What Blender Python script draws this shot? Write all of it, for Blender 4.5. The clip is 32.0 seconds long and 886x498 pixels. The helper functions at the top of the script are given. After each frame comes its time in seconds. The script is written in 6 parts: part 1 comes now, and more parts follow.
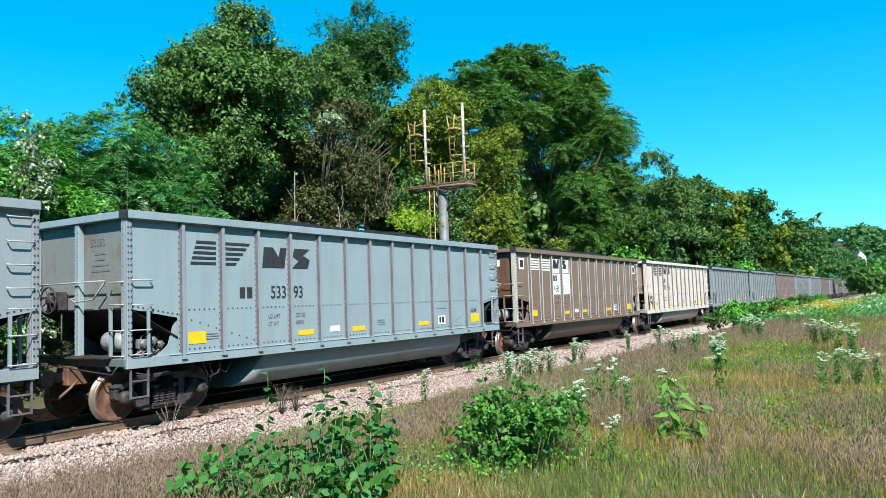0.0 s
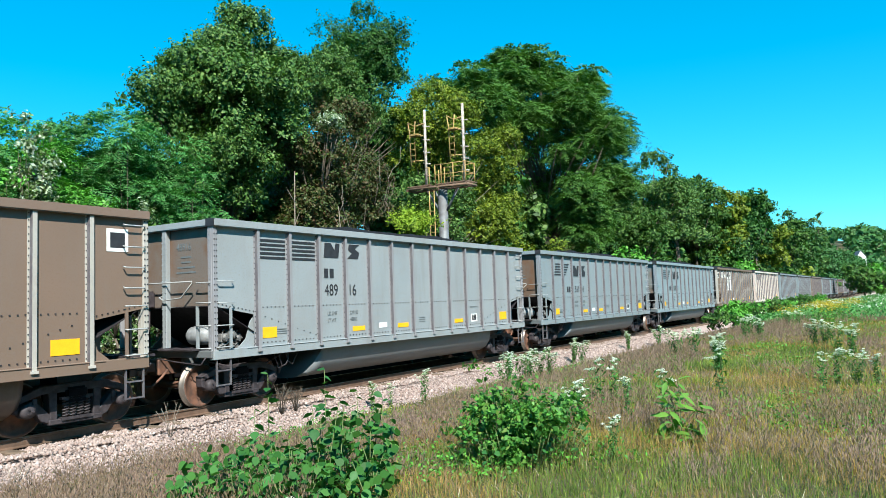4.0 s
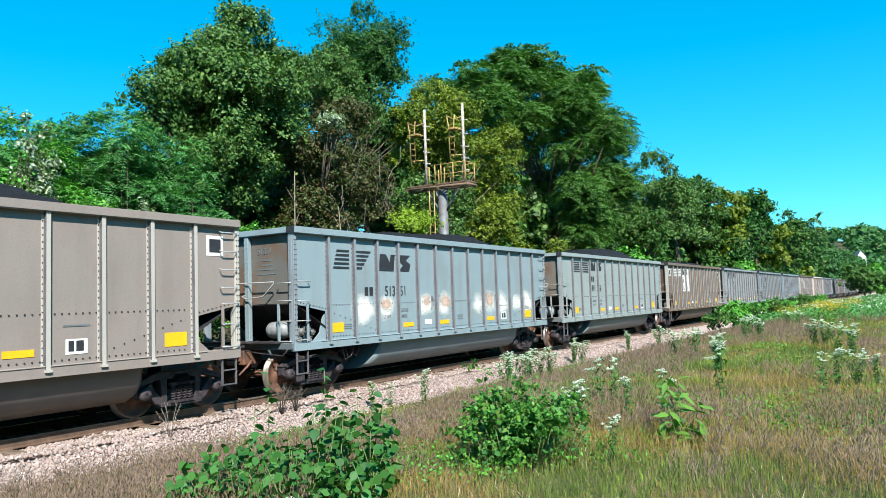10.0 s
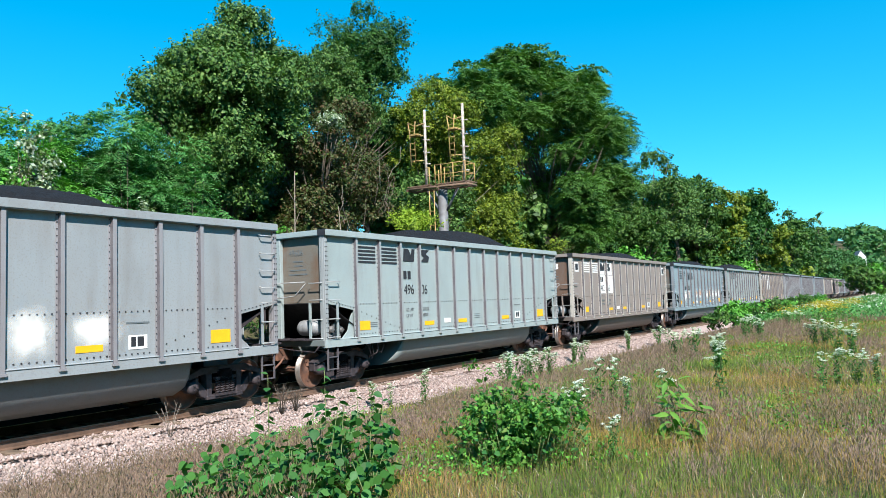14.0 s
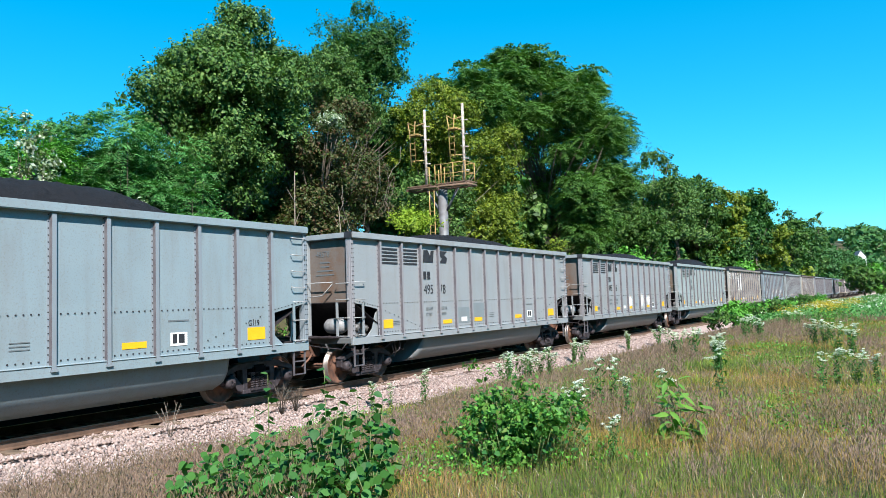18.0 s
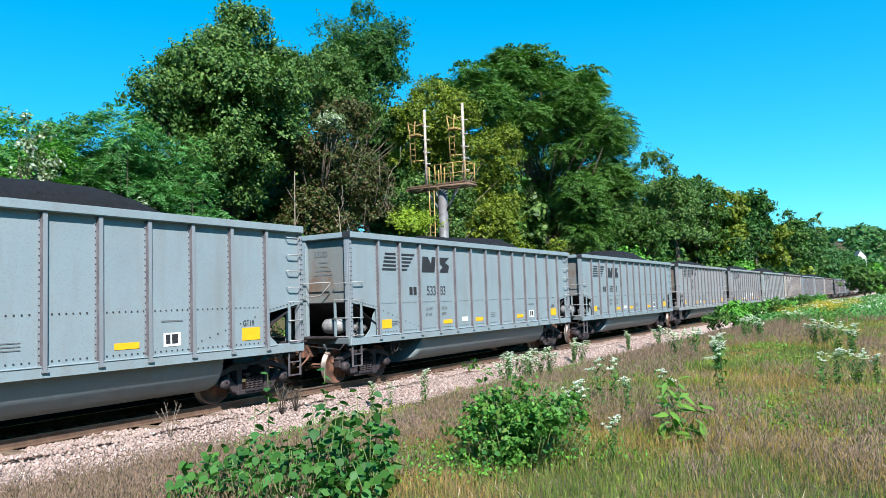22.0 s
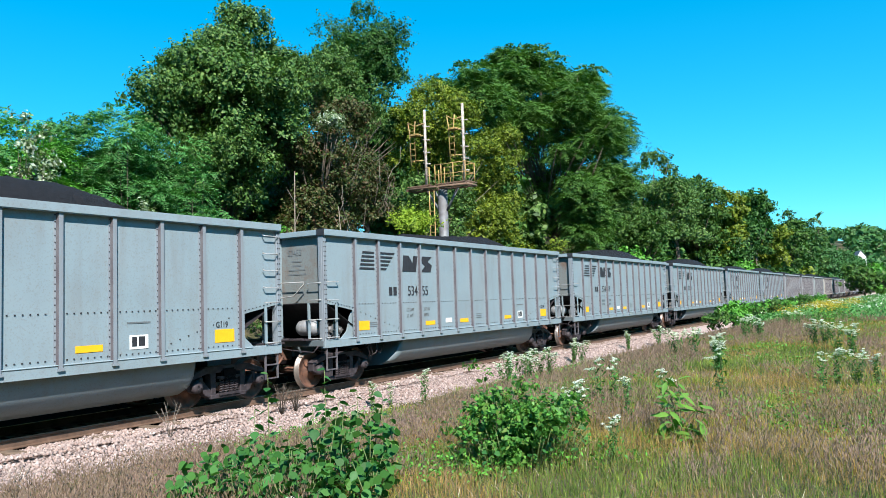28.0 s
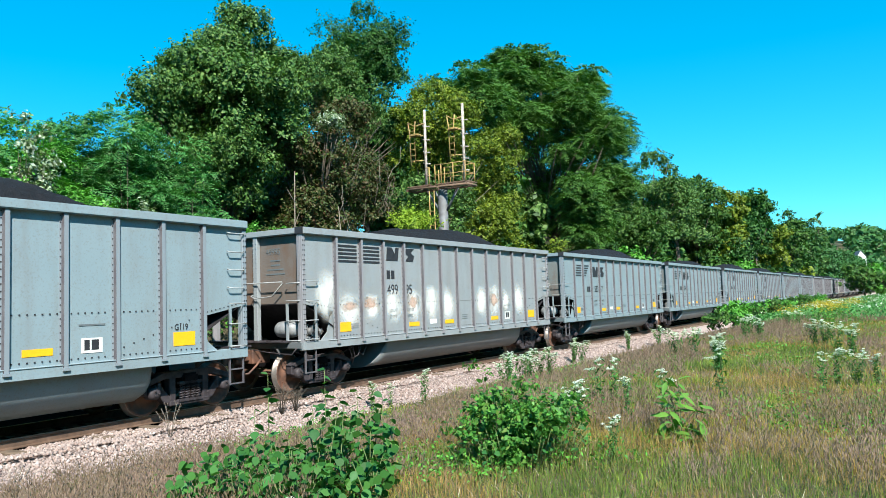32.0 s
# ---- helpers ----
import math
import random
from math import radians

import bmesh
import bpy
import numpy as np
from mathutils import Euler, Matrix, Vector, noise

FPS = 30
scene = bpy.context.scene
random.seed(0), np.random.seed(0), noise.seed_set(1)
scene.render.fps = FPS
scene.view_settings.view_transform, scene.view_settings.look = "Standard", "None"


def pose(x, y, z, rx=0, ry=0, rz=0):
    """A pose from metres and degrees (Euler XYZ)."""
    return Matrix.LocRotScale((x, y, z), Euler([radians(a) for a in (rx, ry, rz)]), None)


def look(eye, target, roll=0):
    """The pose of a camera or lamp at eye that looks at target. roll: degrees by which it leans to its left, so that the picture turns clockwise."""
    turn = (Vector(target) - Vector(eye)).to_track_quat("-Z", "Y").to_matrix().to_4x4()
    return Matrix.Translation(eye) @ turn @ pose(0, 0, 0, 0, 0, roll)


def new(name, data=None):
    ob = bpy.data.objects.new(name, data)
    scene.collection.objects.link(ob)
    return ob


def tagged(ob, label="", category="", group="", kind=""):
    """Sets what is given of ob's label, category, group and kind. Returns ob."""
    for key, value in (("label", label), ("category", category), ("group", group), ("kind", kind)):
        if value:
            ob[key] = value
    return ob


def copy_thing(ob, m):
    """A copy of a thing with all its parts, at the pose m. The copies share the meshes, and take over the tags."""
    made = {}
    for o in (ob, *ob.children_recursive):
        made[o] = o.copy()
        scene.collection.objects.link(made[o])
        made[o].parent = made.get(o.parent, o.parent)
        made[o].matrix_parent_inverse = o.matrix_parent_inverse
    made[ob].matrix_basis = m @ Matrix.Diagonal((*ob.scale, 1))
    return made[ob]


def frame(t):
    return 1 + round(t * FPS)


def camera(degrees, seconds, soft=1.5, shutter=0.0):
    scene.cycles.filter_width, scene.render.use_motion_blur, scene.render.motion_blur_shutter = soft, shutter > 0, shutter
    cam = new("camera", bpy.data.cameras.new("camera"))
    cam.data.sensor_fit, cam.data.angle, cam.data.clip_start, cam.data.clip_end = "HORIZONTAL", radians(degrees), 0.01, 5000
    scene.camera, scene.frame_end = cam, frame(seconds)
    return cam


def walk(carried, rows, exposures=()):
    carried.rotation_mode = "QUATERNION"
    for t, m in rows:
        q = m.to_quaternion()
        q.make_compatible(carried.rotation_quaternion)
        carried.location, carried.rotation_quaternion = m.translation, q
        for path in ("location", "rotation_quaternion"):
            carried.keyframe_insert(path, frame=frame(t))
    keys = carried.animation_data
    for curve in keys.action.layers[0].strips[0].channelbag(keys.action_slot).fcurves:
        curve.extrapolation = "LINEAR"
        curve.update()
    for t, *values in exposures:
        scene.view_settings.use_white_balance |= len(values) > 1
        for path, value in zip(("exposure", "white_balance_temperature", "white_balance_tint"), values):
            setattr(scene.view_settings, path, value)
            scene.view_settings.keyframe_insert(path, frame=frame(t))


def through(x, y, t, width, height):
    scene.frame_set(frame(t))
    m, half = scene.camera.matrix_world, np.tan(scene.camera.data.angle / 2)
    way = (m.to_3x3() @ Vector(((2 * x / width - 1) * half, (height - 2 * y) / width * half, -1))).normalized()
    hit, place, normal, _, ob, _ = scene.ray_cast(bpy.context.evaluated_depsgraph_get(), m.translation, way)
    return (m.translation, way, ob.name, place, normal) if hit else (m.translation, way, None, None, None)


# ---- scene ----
# The camera stands still beside a straight railway line; x runs along the track, y across it, z from the rail top.
cam = camera(61.15, 32.0, soft=0.6)
EYE = Vector((0.0, -13.771, 2.046))
YAW, PITCH, LEAN = radians(31.685), radians(4.042), -1.973
AIM = EYE + Vector((math.cos(YAW) * math.cos(PITCH), math.sin(YAW) * math.cos(PITCH), math.sin(PITCH)))
walk(cam, [(0.0, look(EYE, AIM, LEAN)), (32.0, look(EYE, AIM, LEAN))], exposures=[(0.0, 1.10, 6360, 5), (3.0, 1.11, 6360, 3), (6.0, 1.14, 6360, 1), (7.0, 1.09, 6360, 6), (10.0, 1.12, 6360, 4), (12.0, 1.15, 6360, 1), (14.0, 1.07, 6360, 9), (17.5, 1.09, 6360, 10), (24.0, 1.09, 6360, 10), (29.0, 1.09, 6360, 9), (31.0, 1.12, 6360, 3), (32.0, 1.12, 6360, 3)])

# ---- light: clear morning sky and a sun behind the camera's shoulder
SUN = Vector((-0.47, -0.53, 0.705)).normalized()
world = bpy.data.worlds.new("sky")
scene.world = world
world.use_nodes = True
wn, wl = world.node_tree.nodes, world.node_tree.links
wn.clear()
sky = wn.new("ShaderNodeTexSky")
sky.sky_type, sky.sun_disc = "NISHITA", False
sky.sun_elevation = math.asin(SUN.z)
sky.sun_rotation = math.atan2(SUN.x, SUN.y)
sky.altitude, sky.air_density, sky.dust_density, sky.ozone_density = 300, 1.0, 0.0, 2.0
tone = wn.new("ShaderNodeHueSaturation")
tone.inputs["Hue"].default_value, tone.inputs["Saturation"].default_value = 0.5, 1.32
tone.inputs["Value"].default_value = 1.33
soften = wn.new("ShaderNodeGamma")
soften.inputs["Gamma"].default_value = 0.65
back = wn.new("ShaderNodeBackground")
back.inputs["Strength"].default_value = 0.13
wout = wn.new("ShaderNodeOutputWorld")
wl.new(sky.outputs[0], soften.inputs["Color"])
clear = wn.new("ShaderNodeMix")
clear.data_type, clear.blend_type = "RGBA", "MULTIPLY"
clear.inputs[0].default_value, clear.inputs[7].default_value = 1.0, (0.49, 0.88, 1.0, 1)
wl.new(soften.outputs[0], clear.inputs[6])
wl.new(clear.outputs[2], tone.inputs["Color"])
wl.new(tone.outputs[0], back.inputs["Color"])
wl.new(back.outputs[0], wout.inputs["Surface"])
sun = new("sun", bpy.data.lights.new("sun", "SUN"))
sun.data.energy, sun.data.angle, sun.data.color = 5.0, radians(0.5), (1.0, 0.93, 0.86)
sun.matrix_world = look(SUN * 50, (0, 0, 0))


# ---- materials
def mat(name):
    m = bpy.data.materials.new(name)
    m.use_nodes = True
    nt = m.node_tree
    return m, nt, nt.nodes["Principled BSDF"]


def node(nt, kind, **values):
    n = nt.nodes.new(kind)
    for key, value in values.items():
        n.inputs[key.replace("_", " ")].default_value = value
    return n


def noise_tex(nt, vector, scale, detail=4.0, rough=0.55):
    n = node(nt, "ShaderNodeTexNoise", Scale=scale, Detail=detail, Roughness=rough)
    if vector:
        nt.links.new(vector, n.inputs["Vector"])
    return n.outputs["Fac"]


def ramp(nt, fac, stops):
    n = nt.nodes.new("ShaderNodeValToRGB")
    e = n.color_ramp.elements
    while len(e) < len(stops):
        e.new(0.5)
    for el, (pos, col) in zip(e, stops):
        el.position, el.color = pos, (*col, 1) if len(col) == 3 else col
    nt.links.new(fac, n.inputs["Fac"])
    return n.outputs["Color"]


def step(nt, fac, lo, hi):
    n = node(nt, "ShaderNodeMapRange", From_Min=lo, From_Max=hi)
    nt.links.new(fac, n.inputs["Value"])
    return n.outputs["Result"]


def math_node(nt, op, a, b=0.0):
    n = nt.nodes.new("ShaderNodeMath")
    n.operation = op
    for i, v in enumerate((a, b)):
        if isinstance(v, (int, float)):
            n.inputs[i].default_value = v
        else:
            nt.links.new(v, n.inputs[i])
    return n.outputs[0]


def mix(nt, fac, a, b, blend="MIX"):
    n = nt.nodes.new("ShaderNodeMix")
    n.data_type, n.blend_type = "RGBA", blend
    for sock, v in ((n.inputs[0], fac), (n.inputs[6], a), (n.inputs[7], b)):
        if isinstance(v, (int, float)):
            sock.default_value = v
        elif isinstance(v, tuple):
            sock.default_value = (*v, 1)
        else:
            nt.links.new(v, sock)
    return n.outputs[2]


def bump(nt, bsdf, height, strength=0.3, distance=0.02):
    n = node(nt, "ShaderNodeBump", Strength=strength, Distance=distance)
    nt.links.new(height, n.inputs["Height"])
    nt.links.new(n.outputs[0], bsdf.inputs["Normal"])


def coords(nt, scale=(1, 1, 1), shift=None, space="Object"):
    tc = nt.nodes.new("ShaderNodeTexCoord")
    mp = node(nt, "ShaderNodeMapping", Scale=scale)
    nt.links.new(tc.outputs[space], mp.inputs["Vector"])
    if shift:
        nt.links.new(shift, mp.inputs["Location"])
    return mp.outputs[0]


def plain(name, col, rough=0.6, metal=0.0, spread=0.25, scale=8.0, relief=0.0, second=None, shine=0.5):
    """A surface with grain at two scales round one colour, or between two."""
    m, nt, b = mat(name)
    v = coords(nt)
    n1, n2 = noise_tex(nt, v, scale), noise_tex(nt, v, scale * 9, 2.0)
    lo = second or tuple(c * (1 - spread) for c in col)
    hi = tuple(min(1.0, c * (1 + spread)) for c in col)
    c = mix(nt, step(nt, n1, 0.35, 0.65), lo, hi)
    c = mix(nt, math_node(nt, "MULTIPLY", n2, 0.45), c, tuple(x * 0.6 for x in col))
    nt.links.new(c, b.inputs["Base Color"])
    b.inputs["Roughness"].default_value, b.inputs["Metallic"].default_value = rough, metal
    b.inputs["Specular IOR Level"].default_value = shine
    if relief:
        bump(nt, b, n2, relief)
    return m


def car_paint(name, dirt=1.0, rust=(0.13, 0.075, 0.045), stain=0.12):
    """Freight car paint: the car's own colour from the object, faded, streaked downwards and dusty; the alpha is the car's seed."""
    m, nt, b = mat(name)
    info = nt.nodes.new("ShaderNodeObjectInfo")
    seed = nt.nodes.new("ShaderNodeCombineXYZ")
    for i, k in enumerate((37.0, 11.0, 23.0)):
        nt.links.new(math_node(nt, "MULTIPLY", info.outputs["Alpha"], k), seed.inputs[i])
    wide, fine = coords(nt, (0.5, 0.5, 0.8), seed.outputs[0]), coords(nt, (1, 1, 1), seed.outputs[0])
    streak = coords(nt, (2.2, 2.2, 0.3), seed.outputs[0])
    n_wide, n_fine, n_streak = noise_tex(nt, wide, 1.2), noise_tex(nt, fine, 30.0, 3.0), noise_tex(nt, streak, 1.6, 5.0)
    c = mix(nt, step(nt, n_wide, 0.3, 0.7), info.outputs["Color"], (0.92, 0.95, 0.96), "MULTIPLY")
    c = mix(nt, math_node(nt, "MULTIPLY", step(nt, n_streak, 0.5, 0.8), 0.34 * dirt), c, (0.16, 0.14, 0.125))
    blot = noise_tex(nt, coords(nt, (0.9, 0.9, 0.6), seed.outputs[0]), 1.1, 6.0, 0.6)
    c = mix(nt, math_node(nt, "MULTIPLY", step(nt, blot, 0.48, 0.66), stain), c, rust)
    c = mix(nt, math_node(nt, "MULTIPLY", step(nt, n_fine, 0.52, 0.8), 0.35 * dirt), c, rust)
    nt.links.new(c, b.inputs["Base Color"])
    b.inputs["Roughness"].default_value = 0.5
    bump(nt, b, n_fine, 0.06, 0.01)
    return m


def leaf_mat(name, cols, through=0.14, rough=0.55):
    """Leaves: each one its own shade, some light passing through."""
    m, nt, b = mat(name)
    geo = nt.nodes.new("ShaderNodeNewGeometry")
    k = len(cols) - 1
    c = ramp(nt, geo.outputs["Random Per Island"], [(i / k, col) for i, col in enumerate(cols)])
    v = coords(nt)
    c = mix(nt, step(nt, noise_tex(nt, v, 0.7, 2.0), 0.35, 0.7), c, mix(nt, 1.0, c, (0.72, 0.78, 0.6), "MULTIPLY"))
    nt.links.new(c, b.inputs["Base Color"])
    b.inputs["Roughness"].default_value = rough
    b.inputs["Specular IOR Level"].default_value = 0.25
    tr = nt.nodes.new("ShaderNodeBsdfTranslucent")
    nt.links.new(mix(nt, 1.0, c, (1.3, 1.5, 0.6), "MULTIPLY"), tr.inputs["Color"])
    mx = nt.nodes.new("ShaderNodeMixShader")
    mx.inputs[0].default_value = through
    out = nt.nodes["Material Output"]
    nt.links.new(b.outputs[0], mx.inputs[1])
    nt.links.new(tr.outputs[0], mx.inputs[2])
    nt.links.new(mx.outputs[0], out.inputs["Surface"])
    return m


def ground_mat():
    m, nt, b = mat("field_soil")
    v = coords(nt)
    n1, n2, n3 = noise_tex(nt, v, 0.35, 5.0), noise_tex(nt, v, 3.0, 5.0), noise_tex(nt, v, 40.0, 3.0)
    c = ramp(nt, n1, [(0.32, (0.055, 0.068, 0.022)), (0.5, (0.085, 0.072, 0.034)), (0.68, (0.105, 0.08, 0.046))])
    c = mix(nt, step(nt, n2, 0.4, 0.65), c, (0.07, 0.075, 0.023))
    c = mix(nt, math_node(nt, "MULTIPLY", n3, 0.6), c, (0.045, 0.04, 0.02))
    nt.links.new(c, b.inputs["Base Color"])
    b.inputs["Roughness"].default_value = 0.95
    bump(nt, b, n3, 0.8, 0.05)
    return m


def ballast_mat(name, island=True):
    m, nt, b = mat(name)
    v = coords(nt)
    if island:
        src = nt.nodes.new("ShaderNodeNewGeometry").outputs["Random Per Island"]
    else:
        src = noise_tex(nt, v, 18.0, 2.0)
    c = ramp(nt, src, [(0.0, (0.13, 0.10, 0.095)), (0.3, (0.29, 0.225, 0.205)), (0.6, (0.40, 0.32, 0.29)), (0.85, (0.26, 0.175, 0.15)), (1.0, (0.58, 0.51, 0.48))])
    c = mix(nt, math_node(nt, "MULTIPLY", noise_tex(nt, v, 60.0, 2.0), 0.5), c, (0.22, 0.16, 0.13))
    nt.links.new(c, b.inputs["Base Color"])
    b.inputs["Roughness"].default_value = 0.85
    return m


PAINT = car_paint("freight_car_paint")
# rust and dust of the end sheets, with their shade darkened in
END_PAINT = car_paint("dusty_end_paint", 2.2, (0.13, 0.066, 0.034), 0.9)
RIB_PAINT = car_paint("worn_rib_paint", 0.55, (0.13, 0.115, 0.115), 0.3)
DARK_MOTTLE = plain("grimy_rib_edge", (0.06, 0.052, 0.06), 0.7, 0.0, 0.4, 3.0, 0.1, (0.15, 0.145, 0.155))
# slope sheets near black: the dark of the open end bays is painted in
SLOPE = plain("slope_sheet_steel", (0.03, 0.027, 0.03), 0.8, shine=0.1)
STEEL_DARK = plain("oily_cast_steel", (0.05, 0.042, 0.047), 0.6, 0.1, 0.45, 6.0, 0.15, shine=0.3)
# steel under the cars, its colour near black to paint in the shade there
STEEL_SHADED = plain("black_underframe_steel", (0.010, 0.009, 0.010), 0.9, 0.0, 0.4, shine=0.04)
WHEEL = plain("rusty_wheel_steel", (0.13, 0.06, 0.036), 0.75, 0.0, 0.4, 5.0, 0.1, (0.06, 0.035, 0.028))
TREAD = plain("dull_tread_steel", (0.22, 0.19, 0.17), 0.45, 0.6, 0.2)
COAL = plain("coal", (0.009, 0.009, 0.011), 0.75, 0.0, 0.5, 14.0, 1.0, shine=0.25)
GRAB = plain("worn_grab_iron_paint", (0.36, 0.37, 0.37), 0.45, 0.1, 0.15)
TANK = plain("dusty_tank_paint", (0.25, 0.26, 0.27), 0.55, 0.1, 0.25)
VALVE = plain("dusty_brake_gear", (0.17, 0.17, 0.17), 0.6, 0.1, 0.3)
YELLOW = plain("reflective_yellow", (0.85, 0.45, 0.012), 0.5, 0.0, 0.06)
WHITE = plain("stencil_white", (0.75, 0.76, 0.75), 0.6, 0.0, 0.08)
BLACK = plain("stencil_black", (0.022, 0.023, 0.028), 0.6, 0.0, 0.3)
FAINT = plain("faded_stencil_grey", (0.13, 0.15, 0.16), 0.6, 0.0, 0.2)
TUB_PAINT = car_paint("dusty_tub_paint", 1.5, (0.12, 0.09, 0.075))
RIVET = plain("dark_rivet_heads", (0.035, 0.035, 0.04), 0.7, shine=0.2)


def soft_patch(name, col, inner, outer):
    """A patch whose edge fades into the side, for painted sun glints and old primer."""
    m, nt, b = mat(name)
    v = coords(nt)
    ln = nt.nodes.new("ShaderNodeVectorMath")
    ln.operation = "LENGTH"
    nt.links.new(v, ln.inputs[0])
    info = nt.nodes.new("ShaderNodeObjectInfo")
    n = nt.nodes.new("ShaderNodeTexNoise")
    n.noise_dimensions = "4D"
    n.inputs["Scale"].default_value, n.inputs["Detail"].default_value = 2.6, 3.0
    nt.links.new(v, n.inputs["Vector"])
    nt.links.new(math_node(nt, "MULTIPLY", info.outputs["Random"], 40.0), n.inputs["W"])
    r = math_node(nt, "ADD", ln.outputs["Value"], math_node(nt, "MULTIPLY", math_node(nt, "SUBTRACT", n.outputs["Fac"], 0.5), 0.45))
    b.inputs["Base Color"].default_value = (*col, 1)
    b.inputs["Roughness"].default_value = 0.4
    fade = node(nt, "ShaderNodeMapRange", From_Min=outer, From_Max=inner)
    fade.interpolation_type = "SMOOTHSTEP"
    nt.links.new(r, fade.inputs["Value"])
    nt.links.new(math_node(nt, "MULTIPLY", math_node(nt, "POWER", fade.outputs["Result"], 1.25), 0.92), b.inputs["Alpha"])
    return m


# white of the sun's reflection on glossy panels, painted as colour
PALE = soft_patch("rubbed_white_paint", (0.86, 0.86, 0.83), 0.0, 0.62)
BARE = soft_patch("old_primer_patch", (0.58, 0.42, 0.34), 0.02, 0.26)
RAIL = plain("brown_rail_steel", (0.16, 0.10, 0.07), 0.6, 0.3, 0.3, 5.0, 0.1)
RAILTOP = plain("worn_rail_head", (0.42, 0.38, 0.35), 0.35, 0.8, 0.1)
TIE = plain("weathered_tie_wood", (0.16, 0.12, 0.09), 0.9, 0.0, 0.4, 3.0, 0.5, shine=0.15)
STONE = ballast_mat("ballast_stone")
BED = ballast_mat("ballast_bed", False)
SOIL = ground_mat()
BARK = plain("tree_bark", (0.10, 0.08, 0.06), 0.9, 0.0, 0.35, 5.0, 0.6)
TWIG = plain("dead_twig_wood", (0.24, 0.20, 0.16), 0.9, 0.0, 0.3, 6.0)
MASTPAINT = plain("flaking_white_post_paint", (0.46, 0.42, 0.38), 0.7, 0.0, 0.2, 7.0, 0.2, (0.26, 0.19, 0.15))
SILVER = plain("dull_silver_column_paint", (0.14, 0.15, 0.16), 0.6, 0.1, 0.25, 3.0, 0.15, (0.10, 0.09, 0.09))
# near-black ballast colour with the shade under the train painted into it
BED_SHADE = plain("coal_dusted_ballast", (0.012, 0.008, 0.007), 0.95, 0.0, 0.5, 9.0, 0.8, shine=0.0)
RUSTY = plain("rusty_yellowed_rail_paint", (0.42, 0.30, 0.10), 0.7, 0.1, 0.3, 5.0, 0.2, (0.26, 0.15, 0.07))
GRATE = plain("rusted_grating_steel", (0.20, 0.13, 0.09), 0.8, 0.2, 0.3, 6.0, 0.3)
LEAF_DARK = leaf_mat("maple_leaves", [(0.026, 0.070, 0.018), (0.056, 0.132, 0.030), (0.105, 0.205, 0.048), (0.040, 0.105, 0.023), (0.185, 0.285, 0.075)])
LEAF_DEEP = leaf_mat("deep_green_leaves", [(0.018, 0.067, 0.015), (0.036, 0.113, 0.023), (0.066, 0.163, 0.030)])
LEAF_YELLOW = leaf_mat("yellowing_vine_leaves", [(0.061, 0.101, 0.010), (0.121, 0.180, 0.013), (0.200, 0.249, 0.020), (0.082, 0.127, 0.016)])
LEAF_LIME = leaf_mat("lime_shrub_leaves", [(0.12, 0.21, 0.013), (0.20, 0.31, 0.022), (0.28, 0.38, 0.04)])
LEAF_MID = leaf_mat("leafy_shade_green", [(0.024, 0.077, 0.015), (0.049, 0.121, 0.023), (0.092, 0.180, 0.033)])
LEAF_FEATHER = leaf_mat("feathery_leaflets", [(0.035, 0.10, 0.022), (0.065, 0.16, 0.034), (0.11, 0.225, 0.045), (0.05, 0.13, 0.028)], 0.2)
LEAF_SUMAC = leaf_mat("sumac_leaflets", [(0.04, 0.155, 0.045), (0.07, 0.24, 0.065), (0.12, 0.33, 0.095), (0.055, 0.19, 0.052), (0.17, 0.30, 0.12)], 0.18)
LEAF_BUSH = leaf_mat("bush_leaves", [(0.03, 0.11, 0.02), (0.06, 0.19, 0.03), (0.12, 0.30, 0.05), (0.04, 0.14, 0.025), (0.16, 0.24, 0.05)], 0.2, 0.5)
LEAF_BRIGHT = leaf_mat("sunlit_shrub_leaves", [(0.043, 0.172, 0.017), (0.087, 0.283, 0.029), (0.141, 0.376, 0.058), (0.065, 0.205, 0.033)])
LEAF_BROWN = leaf_mat("browning_vine_leaves", [(0.024, 0.045, 0.012), (0.047, 0.085, 0.020), (0.088, 0.060, 0.030), (0.034, 0.060, 0.015), (0.108, 0.048, 0.030), (0.068, 0.110, 0.025), (0.041, 0.070, 0.018), (0.162, 0.150, 0.080)])
LEAF_PALE = leaf_mat("pale_backed_leaves", [(0.06, 0.12, 0.03), (0.12, 0.2, 0.06), (0.55, 0.6, 0.52), (0.08, 0.15, 0.04)])
LEAF_WEED = leaf_mat("weed_leaves", [(0.025, 0.09, 0.018), (0.045, 0.15, 0.03), (0.085, 0.22, 0.045), (0.035, 0.12, 0.025)], 0.25, 0.5)
LEAF_FAR = leaf_mat("distant_leaves", [(0.027, 0.094, 0.033), (0.048, 0.141, 0.040), (0.075, 0.172, 0.045)], 0.15)
GRASS_DRY = leaf_mat("dry_grass", [(0.32, 0.21, 0.085), (0.46, 0.33, 0.14), (0.26, 0.155, 0.085), (0.44, 0.28, 0.07), (0.24, 0.22, 0.06)], 0.35, 0.7)
GRASS_PALE = leaf_mat("bleached_stalks", [(0.48, 0.42, 0.32), (0.58, 0.52, 0.42), (0.40, 0.32, 0.22)], 0.2, 0.8)
GRASS_GREEN = leaf_mat("green_grass", [(0.095, 0.165, 0.03), (0.15, 0.235, 0.045), (0.25, 0.28, 0.075), (0.07, 0.125, 0.03)], 0.35, 0.6)
SEED = leaf_mat("purple_seed_grass", [(0.27, 0.18, 0.155), (0.37, 0.265, 0.22), (0.20, 0.13, 0.12), (0.31, 0.225, 0.17)], 0.35, 0.8)
